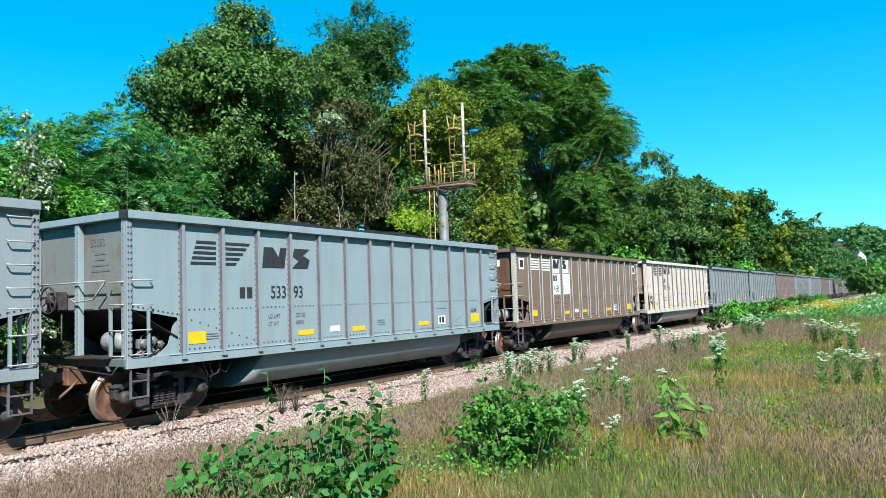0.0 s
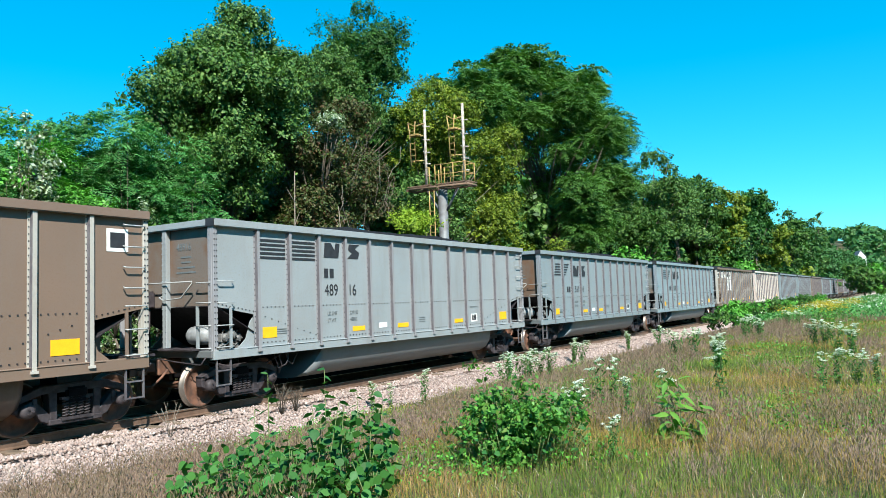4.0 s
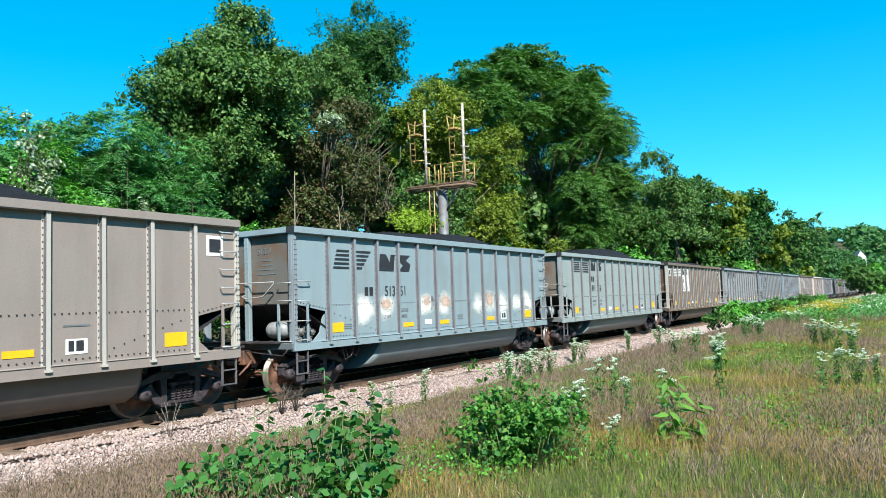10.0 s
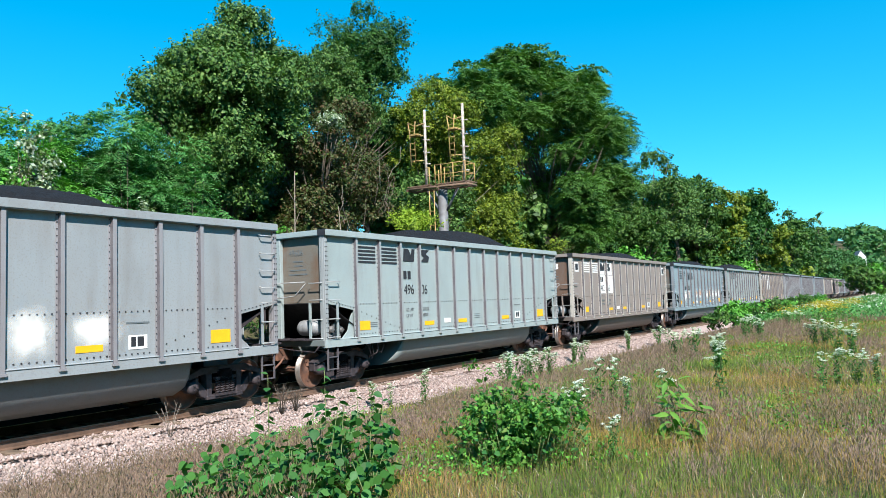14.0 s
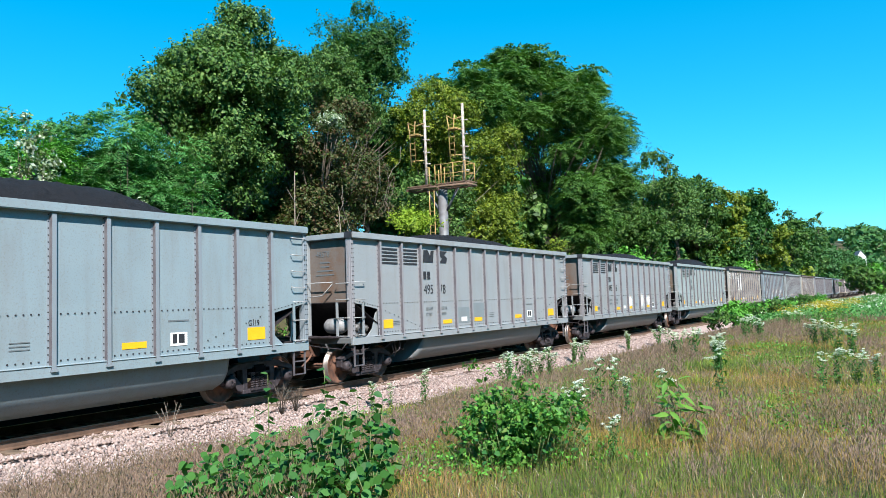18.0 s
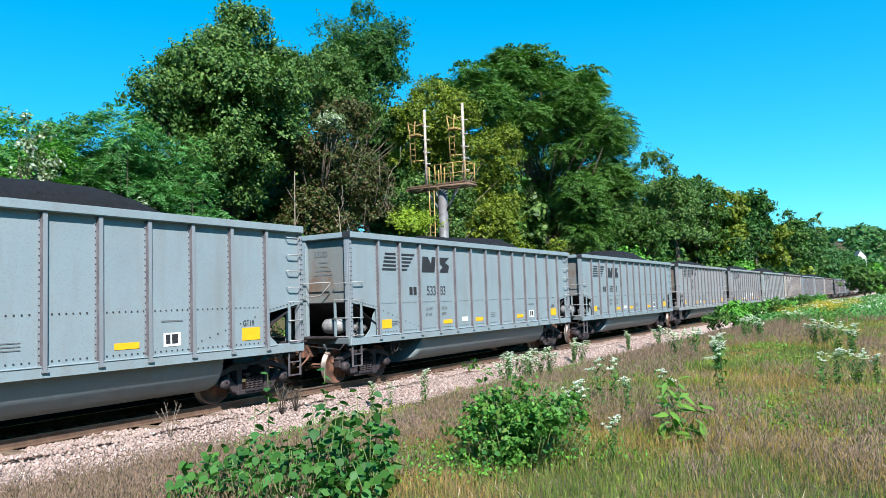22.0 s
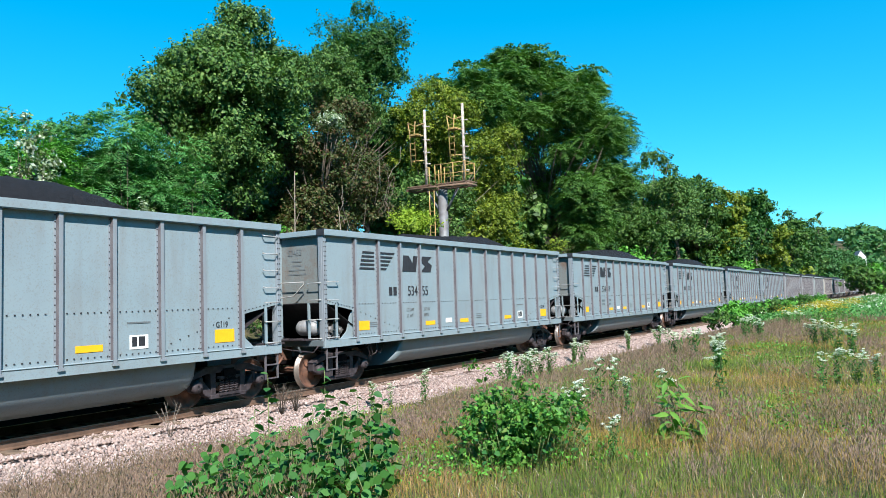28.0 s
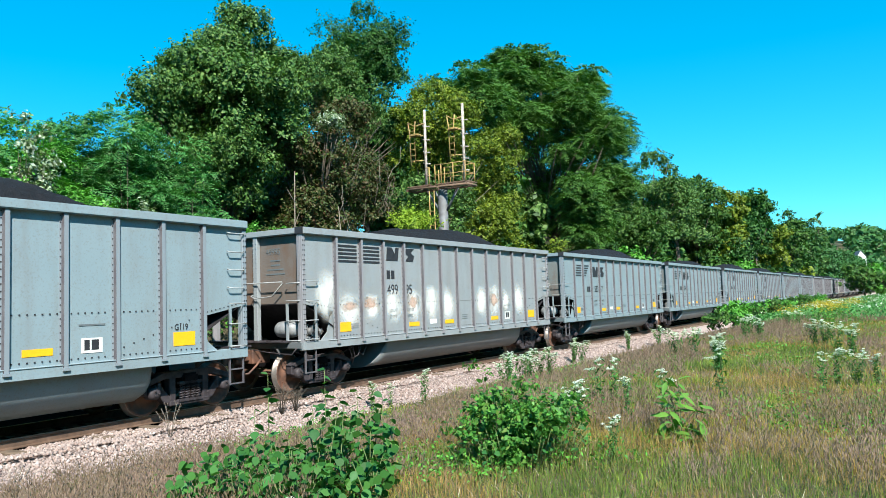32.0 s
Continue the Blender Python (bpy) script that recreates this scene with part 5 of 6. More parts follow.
    # growth further up the bank that closes the gaps between the trunks
    for i, (x, y, cz, rx, rz) in enumerate(((8, 13, 5.2, 4, 2.2), (15, 13, 5.2, 4, 2.0), (21.9, 14, 6.4, 3.6, 3.2), (28.2, 14.5, 6.6, 4.2, 3.4), (34, 15, 8.0, 4.2, 4.5), (40, 15, 9.0, 4.6, 5.0), (47, 15, 9.0, 5, 5.5), (54, 15, 9.5, 5.5, 6.0), (62, 15, 9, 6, 6), (72, 14, 9.5, 6.5, 6), (84, 14, 9.5, 7, 6), (98, 14, 9, 8, 6), (114, 14, 9, 9, 6), (134, 14, 9, 10, 6))):
        tree("bank_tree", x, y, cz, rx, rz, LEAF_DEEP if i % 2 else LEAF_DARK, "shaded leafy tree further up the bank", 80 + i, 34, 1.15 + 0.03 * i, max(8, 30 - 1.7 * i), 0.30 + 0.03 * i, 0.65, ry=2.2, trunk=0.2)


def shrub(name, x, y, h, w, material, label, seed, size=0.16, per_m2=40, aspect=0.55, droop=None, lobes=9, group="shrubs on the bank", frond=0.0):
    zb = ground_z(x, y)
    return tree(name, x, y, zb + h * 0.55, w, h * 0.52, material, label, seed, lobes + 4, 0.38 * min(w, h * 0.6), per_m2, size, aspect, droop, trunk=0.05, group=group, frond=frond)


def build_shrubs():
    r = random.Random(4)
    # sunlit low growth on the bank beyond the track
    for i in range(54):
        x = 4 + i * 1.15 + r.uniform(-0.4, 0.4)
        y = r.uniform(3.4, 5.4)
        h = r.uniform(5.0, 6.1) if x < 14 else (r.uniform(4.6, 5.4) if x < 19 else r.uniform(3.2, 4.6))
        kind = r.choice((LEAF_BRIGHT, LEAF_BRIGHT, LEAF_MID, LEAF_YELLOW)) if x < 20 else r.choice((LEAF_BROWN, LEAF_DARK, LEAF_DARK, LEAF_MID))
        shrub("bank_shrub", x, y, h + 0.3 - ground_z(x, y), r.uniform(1.0, 1.5), kind, "leafy sunlit shrub on the bank beside the track", 100 + i, 0.11, 75)
    for i, (x, y, h) in enumerate(((38.5, 6.0, 4.2), (41.5, 6.3, 4.6), (44.5, 6.0, 4.4), (48.0, 6.3, 4.8), (52.0, 6.0, 4.6))):
        shrub("bank_shrub", x, y, h, 1.9, (LEAF_MID, LEAF_YELLOW)[i % 2], "dense leafy shrub on the bank beside the track", 180 + i, 0.2, 40)
    tree("bank_shrub", 26.65, 4.2, 5.3, 1.35, 1.0, LEAF_LIME, "bright yellow-green shrub beside the signal mast", 158, 20, 0.42, 190, 0.10, 0.6, trunk=0.05, group="shrubs on the bank")
    for x, y, z0, z1, lean in ((19.75, 4.6, 3.0, 6.9, 0.1), (23.0, 4.9, 3.4, 5.9, -0.4)):
        zb = ground_z(x, y)
        thing = empty("dead_sapling", pose(x, y, zb), "pale dead sapling stem on the bank", "sapling")
        bm = bmesh.new()
        tube(bm, [(0, 0, -0.1), (lean * 0.4, 0, (z1 - zb) * 0.6), (lean, 0, z1 - zb)], 0.035, 6, 0, 0.012)
        part("stem", bm, TWIG, thing)
        for k in range(3):
            bm = bmesh.new()
            h = (z1 - zb) * (0.6 + 0.12 * k)
            tube(bm, [(lean * 0.6, 0, h), (lean * 0.6 + (0.35 if k % 2 else -0.3), 0.1, h + 0.5)], 0.016, 4, 0, 0.006)
            part("branch", bm, TWIG, thing)
    for i, (x, top) in enumerate(((12.2, 5.5), (12.9, 5.65), (13.5, 5.6))):
        shrub("bank_shrub", x, 3.9, top - ground_z(x, 3.9), 0.6, LEAF_PALE, "low shrub overgrown with pale flowering vine", 500 + i, 0.1, 150)
    shrub("bank_shrub", 10.5, 4.8, 7.6 - ground_z(10.5, 4.8), 0.75, LEAF_PALE, "tall pale-leaved shrub on the bank", 159, 0.11, 190, lobes=18)
    for i in range(22):
        x = 7.5 + (i % 11) * 0.9 + r.uniform(-0.3, 0.3)
        y = (6.2 if i < 11 else 8.2) + r.uniform(-0.5, 0.5)
        top = r.uniform(6.9, 7.6) if i < 11 else r.uniform(7.7, 8.5)
        shrub("sumac_shrub", x, y, top - ground_z(x, y), r.uniform(1.0, 1.4), r.choice((LEAF_BRIGHT, LEAF_SUMAC, LEAF_SUMAC)), "tall sumac shrub with feathery leaves on the bank", 160 + i, 0.15, 18, lobes=16, frond=0.5)
    for i, (x, y, top) in enumerate(((14.0, 7.4, 8.3), (14.8, 7.2, 8.4), (15.6, 7.0, 8.3), (16.3, 7.3, 8.2), (17.0, 6.8, 7.8), (13.2, 7.2, 8.3), (15.2, 8.4, 8.6), (16.6, 8.6, 8.6))):
        shrub("sumac_shrub", x, y, top - ground_z(x, y), 1.1, LEAF_SUMAC, "tall sumac shrub with feathery leaves on the bank", 400 + i, 0.16, 19, lobes=16, frond=0.55)
    # far bank growth
    for i in range(60):
        x = 58 + i * 6.5
        shrub("bank_shrub", x, 5.2 + r.uniform(-0.8, 1.0), r.uniform(3.6, 6.0), r.uniform(2.5, 4.0) + i * 0.03, r.choice((LEAF_MID, LEAF_YELLOW, LEAF_DARK, LEAF_BRIGHT)) if i < 22 else LEAF_FAR, "leafy shrub along the railway bank", 200 + i, 0.4 + 0.024 * i, max(2.0, 11 - 0.5 * i))
    # hedge of weeds on the near side of the track, hiding the wheels of far cars
    for i in range(28):
        x = 44.5 + i * 1.95
        shrub("trackside_bush", x, -4.6 + r.uniform(-0.8, 0.5), r.uniform(1.4, 2.1), r.uniform(0.9, 1.4), LEAF_BRIGHT if i % 4 else LEAF_MID, "bright green leafy bush at the track's edge", 260 + i, 0.2, 30, group="bushes beside the track")
    # trees on the near side that close the view along the line
    for i in range(14):
        x = 160 + i * 9
        y = -7.0 - 3.2 * (i % 5) - i * 0.1
        tree("trackside_tree", x, y, 3.7, 4.4, 4.4, r.choice((LEAF_BRIGHT, LEAF_MID, LEAF_FAR)), "leafy tree beside the line in the distance", 300 + i, 22, 1.2, 9, 0.6, 0.6, group="trees closing the line")


build_trees()
build_shrubs()


# ---- distance: wooded hill and a white house
def build_distance():
    pos = []
    r = np.random.default_rng(12)
    n = 1100
    x = 540 + 330 * r.random(n)
    y = -330 + 620 * r.random(n)
    z = np.array([ground_z(a, b) for a, b in zip(x, y)])
    c = np.stack([x, y, z + 5 + 3 * r.random(n)], axis=-1)
    v = lobe_leaves(c, 4.0 + 3.5 * r.random(n), 0.2, 3.0, 0.7)
    tagged(new("far_woods", quads("far_woods", v, LEAF_FAR)), "distant wooded hillside", "woods", kind="stuff")
    # unseen woods added behind the camera's place to hold off low sky light
    n = 620
    x, y = -150 + 330 * r.random(n), -62 - 26 * r.random(n)
    rad = 3.0 + 3.0 * r.random(n)
    c = np.stack([x, y, 1.0 + 15.0 * r.random(n)], axis=-1)
    v = lobe_leaves(c, rad, 0.5, 1.7, 0.7)
    tagged(new("field_edge_woods", quads("field_edge_woods", v, LEAF_FAR)), "unseen leafy mass added behind the camera to block low sky light", "woods", kind="stuff")
    zb = 17.0
    thing = empty("house", pose(498, 9.6, zb, 0, 0, 20), "small white house with a gable roof among the distant trees", "house")
    bm = bmesh.new()
    prof = [(-2.6, -14), (2.6, -14), (2.6, 2.6), (0, 6.2), (-2.6, 2.6)]
    f, b = [bm.verts.new((-4, y, z)) for y, z in prof], [bm.verts.new((4, y, z)) for y, z in prof]
    bm.faces.new(f[::-1])
    bm.faces.new(b)
    for k in range(5):
        bm.faces.new((f[k], f[(k + 1) % 5], b[(k + 1) % 5], b[k]))
    part("wall", bm, WALLWHITE, thing)
    for s in (-1, 1):
        bm = bmesh.new()
        a, e = [bm.verts.new((-4.3, s * y, z)) for y, z in ((2.9, 2.3), (2.9, 2.5), (0, 6.5), (0, 6.3))], [bm.verts.new((4.3, s * y, z)) for y, z in ((2.9, 2.3), (2.9, 2.5), (0, 6.5), (0, 6.3))]
        bm.faces.new(a)
        bm.faces.new(e[::-1])
        for k in range(4):
            bm.faces.new((a[k], e[k], e[(k + 1) % 4], a[(k + 1) % 4]))
        bmesh.ops.recalc_face_normals(bm, faces=bm.faces[:])
        part("roof", bm, ROOFGREY, thing)
    bm = bmesh.new()
    box(bm, -4.04, -3.98, -0.5, 0.5, 1.0, 2.6)
    part("window", bm, GLASS, thing)


build_distance()



# ---- the field's growth
def patchy(x, y, scale, seed):
    return np.array([noise.noise((a * scale, b * scale, seed)) for a, b in zip(x, y)])


def field_points(n, near=2.5, far=150.0, y0=-17.0, y1=-2.9):
    """Places over the field, thinning out with the distance along the line."""
    u = rng.random(n)
    x = near * np.exp(u * math.log(far / near))
    y = y0 + (y1 - y0) * rng.random(n) ** 0.8
    y -= np.maximum(0, x - 25) * 0.25 * rng.random(n)
    # thinning towards the near end and the side behind the camera
    full = np.minimum((x - near) / 2.6 + 0.5 * patchy(x, y, 0.6, 77.0), np.where(x < 25, (y - y0) / 2.2, 1.0) + 0.4 * patchy(x, y, 0.5, 78.0))
    keep = rng.random(n) < full
    return x[keep], y[keep]


def height_at(x, y):
    return np.array([ground_z(a, b) for a, b in zip(x, y)])


def blades(x, y, tall, wide, lean=0.45):
    n = len(x)
    z = height_at(x, y)
    a = rng.random(n) * 2 * math.pi
    h = tall * (0.5 + 0.8 * rng.random(n))
    base = np.stack([x, y, z - 0.01], axis=-1)
    side = np.stack([np.cos(a), np.sin(a), np.zeros(n)], axis=-1) * (wide * (1 + np.maximum(x, 0) / 14))[:, None]
    b = rng.random(n) * 2 * math.pi
    bend = rng.random(n) ** 1.3
    tilt = np.stack([np.cos(b), np.sin(b), np.zeros(n)], axis=-1) * (h * lean * bend)[:, None]
    up = np.stack([np.zeros(n), np.zeros(n), h], axis=-1)
    mid = base + up * 0.55 + tilt * 0.3
    return np.stack([base, mid + side * 0.42, base + up * (1 - 0.35 * min(lean, 1.2) * bend)[:, None] + tilt, mid - side * 0.42], axis=1)


def build_grass():
    x, y = field_points(330000, 1.6)
    keep = (y < -4.4) | (rng.random(len(x)) < 0.35)
    x, y = x[keep], y[keep]
    kind = patchy(x, y, 0.22, 2.0) + 0.6 * patchy(x, y, 0.7, 9.0) + 0.14 * rng.normal(size=len(x))
    dry = kind > -0.01 - 0.35 * np.exp(-((np.maximum(x - 3.2, 0) / 4.5) ** 2))
    edge = y > -4.8
    tall = (0.22 + 0.16 * np.clip(patchy(x, y, 0.5, 61.0), -0.8, 1.0)) * np.clip(0.45 + x / 16, 0.5, 1.0)
    v = blades(x[dry], y[dry], np.where(edge[dry], 0.16, tall[dry]), 0.0042, 0.9)
    tagged(new("dry_grass", quads("dry_grass", v, GRASS_DRY)), "dry straw-coloured grass of the field", "grass", kind="stuff")
    g = ~dry
    v = blades(x[g], y[g], np.where(edge[g], 0.14, tall[g]), 0.0055, 0.9)
    tagged(new("green_grass", quads("green_grass", v, GRASS_GREEN)), "green grass of the field", "grass", kind="stuff")
    # fine short growth close to the camera
    for name, material, n, tall in (("fine_dry_grass", GRASS_DRY, 70000, 0.10), ("fine_green_grass", GRASS_GREEN, 36000, 0.07), ("fine_brown_grass", SEED, 75000, 0.15)):
        x, y = 3.4 + 14.8 * rng.random(n) ** 1.3, -15.5 + 10.7 * rng.random(n)
        keep = patchy(x, y, 0.7, tall * 100) + 0.35 * rng.normal(size=n) > -0.1
        keep &= rng.random(n) < (x - 3.4) / 1.6 + 0.3
        if material is GRASS_GREEN:
            keep &= (x > 8) | (rng.random(n) < 0.3)
        v = blades(x[keep], y[keep], tall, 0.0045, 1.3)
        tagged(new(name, quads(name, v, material)), "fine short field grass in mixed dry and green shades", "grass", kind="stuff")
    # thinner growth round and behind the place of the camera, fading out into the field
    n = 90000
    x, y = 2.0 + 6.0 * rng.normal(size=n), -12.0 + 5.0 * rng.normal(size=n)
    keep = (y < -3.2 - 0.5 * rng.random(n)) & (x < 4.2 + rng.random(n)) & (patchy(x, y, 0.5, 33.0) + 0.3 * rng.normal(size=n) > -0.1)
    v = blades(np.maximum(x[keep], -40), y[keep], 0.13, 0.011, 0.9)
    tagged(new("thin_grass", quads("thin_grass", v, GRASS_DRY)), "thin dry grass at the near end of the field", "grass", kind="stuff")
    # purple-brown seed heads standing over the grass
    x, y = field_points(60000, 1.8)
    keep = (y < np.where(x < 9.5, -3.5, -4.6)) & (patchy(x, y, 0.22, 21.0) + 0.4 * patchy(x, y, 0.8, 5.0) + 0.12 * (y > -6.5) > -0.02)
    x, y = x[keep], y[keep]
    v = [blades(x, y, 0.42, 0.0032, 0.5)]
    tip = v[0][:, 2]
    stalks, v = v[0], []
    foot = stalks[:, 0]
    for k in range(6):
        p = tip + (foot - tip) * (0.07 * k) + rng.normal(size=tip.shape) * np.array([0.012, 0.012, 0.015]) * (1 + 0.4 * k)
        flat_way = rng.normal(size=p.shape) * np.array([1, 1, 0.3])
        v.append(leaves(p, unit(flat_way), (0.035 + 0.02 * rng.random(len(p))) * (1 + x / 30), 0.2, 0.1, 2.0))
    tagged(new("grass_stalks", quads("grass_stalks", stalks, SEED)), "thin purple-brown grass stalks over the field", "grass", kind="stuff")
    tagged(new("seed_grass", quads("seed_grass", np.concatenate(v), SEED)), "purple-brown grass seed heads over the field", "grass", kind="stuff")
    # bleached stalks lying over the grass
    x, y = field_points(9000, 2.2)
    v = blades(x, y, 0.16, 0.006, 2.6)
    tagged(new("fallen_stalks", quads("fallen_stalks", v, GRASS_PALE)), "bleached dead stalks lying over the grass", "grass", kind="stuff")
    # low broad weeds among the grass
    x, y = field_points(14000)
    keep = patchy(x, y, 0.35, 14.0) > 0.05
    x, y = x[keep], y[keep]
    z = height_at(x, y)
    v = []
    for k in range(5):
        p = np.stack([x, y, z + 0.14], axis=-1) + rng.normal(size=(len(x), 3)) * np.array([0.09, 0.09, 0.06])
        v.append(leaves(p, unit(rng.normal(size=p.shape) * 0.6 + np.array([0, 0, 1.0])), 0.05 * (1 + x / 40), 0.45))
    tagged(new("field_weeds", quads("field_weeds", np.concatenate(v), LEAF_BRIGHT)), "low green weeds among the grass", "weeds", kind="stuff")
    # yellowing tufts
    x, y = field_points(9000, 4.0)
    keep = (patchy(x, y, 0.5, 41.0) > 0.12) & ((x > 9) | (rng.random(len(x)) < 0.3))
    x, y = np.repeat(x[keep], 7), np.repeat(y[keep], 7)
    v = blades(x + 0.05 * rng.normal(size=len(x)), y + 0.05 * rng.normal(size=len(y)), 0.2, 0.006, 0.9)
    tagged(new("yellowing_grass", quads("yellowing_grass", v, LEAF_LIME)), "yellow-green grass tufts in the field", "grass", kind="stuff")


build_grass()


def build_far_weeds():
    """Bright tall weeds that fill the far end of the field, with pale flower heads."""
    n = 9000
    x = 46 + 90 * rng.random(n)
    y = -4.8 - 9.0 * rng.random(n) - np.maximum(0, x - 60) * 0.12 * rng.random(n)
    keep = patchy(x, y, 0.12, 31.0) + 0.3 * rng.normal(size=n) > -0.05
    x, y = x[keep], y[keep]
    z = height_at(x, y)
    v = []
    for k in range(5):
        p = np.stack([x, y, z + 0.12 + 0.16 * k], axis=-1) + rng.normal(size=(len(x), 3)) * np.array([0.1, 0.1, 0.05])
        v.append(leaves(p, unit(rng.normal(size=p.shape) + np.array([-0.3, -0.3, 0.6])), 0.2, 0.35))
    tagged(new("far_weeds", quads("far_weeds", np.concatenate(v), LEAF_SUMAC)), "tall bright green weeds at the far end of the field", "weeds", kind="stuff")
    top = rng.random(len(x)) < 0.03
    x, y, z = x[top], y[top], z[top]
    v = [leaves(np.stack([x, y, z + 0.95], axis=-1) + rng.normal(size=(len(x), 3)) * np.array([0.14, 0.14, 0.05]), unit(rng.normal(size=(len(x), 3)) * 0.5 + np.array([0, 0, 1.0])), 0.1, 0.8) for _ in range(9)]
    tagged(new("far_flowers", quads("far_flowers", np.concatenate(v), PETAL)), "pale flower heads of the far weeds", "wildflowers", kind="stuff")


build_far_weeds()


def leaf_object_mesh(name, length, width, material, point=1.0):
    """A single broad leaf, folded along its midrib, stalk at the origin, tip along +x."""
    bm = bmesh.new()
    out = [(0.0, 0.0), (0.1, 0.26), (0.26, 0.43), (0.45, 0.5), (0.64, 0.43), (0.82, 0.26 * point), (1.0, 0.0)]
    mid = [bm.verts.new((a * length, 0, -0.14 * length * a * a)) for a, _ in out]
    last = len(out) - 1
    for s in (-1, 1):
        rim = [bm.verts.new((a * length, s * b * width, 0.22 * b * width - 0.14 * length * a * a + 0.02 * length * math.sin(9 * a + s))) for a, b in out[1:-1]]
        bm.faces.new((mid[0], mid[1], rim[0]) if s < 0 else (mid[0], rim[0], mid[1]))
        for i in range(len(rim) - 1):
            q = (mid[i + 1], mid[i + 2], rim[i + 1], rim[i])
            bm.faces.new(q if s < 0 else q[::-1])
        bm.faces.new((mid[last - 1], mid[last], rim[-1]) if s < 0 else (mid[last - 1], rim[-1], mid[last]))
    for f in bm.faces:
        f.smooth = True
    return mesh_of(bm, name, material)


def obj_leaf_mat(name, cols, rough=0.55):
    """Like leaf_mat, for leaves that are objects of their own."""
    m, nt, b = mat(name)
    info = nt.nodes.new("ShaderNodeObjectInfo")
    c = ramp(nt, info.outputs["Random"], [(i / (len(cols) - 1), col) for i, col in enumerate(cols)])
    c = mix(nt, math_node(nt, "MULTIPLY", noise_tex(nt, coords(nt), 40.0, 2.0), 0.3), c, (0.03, 0.08, 0.02))
    nt.links.new(c, b.inputs["Base Color"])
    b.inputs["Roughness"].default_value = rough
    b.inputs["Specular IOR Level"].default_value = 0.25
    tr = nt.nodes.new("ShaderNodeBsdfTranslucent")
    nt.links.new(mix(nt, 1.0, c, (1.3, 1.5, 0.5), "MULTIPLY"), tr.inputs["Color"])
    mx = nt.nodes.new("ShaderNodeMixShader")
    mx.inputs[0].default_value = 0.25
    nt.links.new(b.outputs[0], mx.inputs[1])
    nt.links.new(tr.outputs[0], mx.inputs[2])
    nt.links.new(mx.outputs[0], nt.nodes["Material Output"].inputs["Surface"])
    return m


BROAD = obj_leaf_mat("broad_weed_leaf", [(0.018, 0.08, 0.02), (0.035, 0.14, 0.034), (0.06, 0.20, 0.045), (0.025, 0.105, 0.026), (0.09, 0.19, 0.045)])
STEM = plain("green_weed_stem", (0.12, 0.16, 0.05), 0.7, 0.0, 0.3, 12.0)


def leafy_weed(name, x, y, stems, label, leaf_me, gap, group="", seed=1):
    """A clump of leafy stems: (dx, dy, height, lean x, lean y) each; every broad leaf is a part."""
    r = random.Random(seed)
    zb = ground_z(x, y)
    thing = empty(name, pose(x, y, zb), label, "weed", group)
    for dx, dy, h, lx, ly in stems:
        bm = bmesh.new()
        root = Vector((dx, dy, ground_z(x + dx, y + dy) - zb - 0.02))
        tip = root + Vector((lx, ly, h))
        mid = root.lerp(tip, 0.5) + Vector((-lx * 0.15, -ly * 0.15, 0.03))
        tube(bm, [root, mid, tip], 0.008, 5, 0, 0.003)
        part("stem", bm, STEM, thing)
        n = max(3, int(h / gap))
        for i in range(n):
            t = 0.18 + 0.82 * i / (n - 1)
            p = root.lerp(mid, t * 2) if t < 0.5 else mid.lerp(tip, t * 2 - 1)
            ob = again("leaf", leaf_me, thing)
            s = r.uniform(0.7, 1.15) * (1.0 if t < 0.85 else 0.75)
            ob.matrix_basis = pose(p.x, p.y, p.z, r.uniform(-40, 40), r.uniform(-30, 45), i * 137 + r.uniform(-30, 30)) @ Matrix.Diagonal((s, s, s, 1))
    return thing


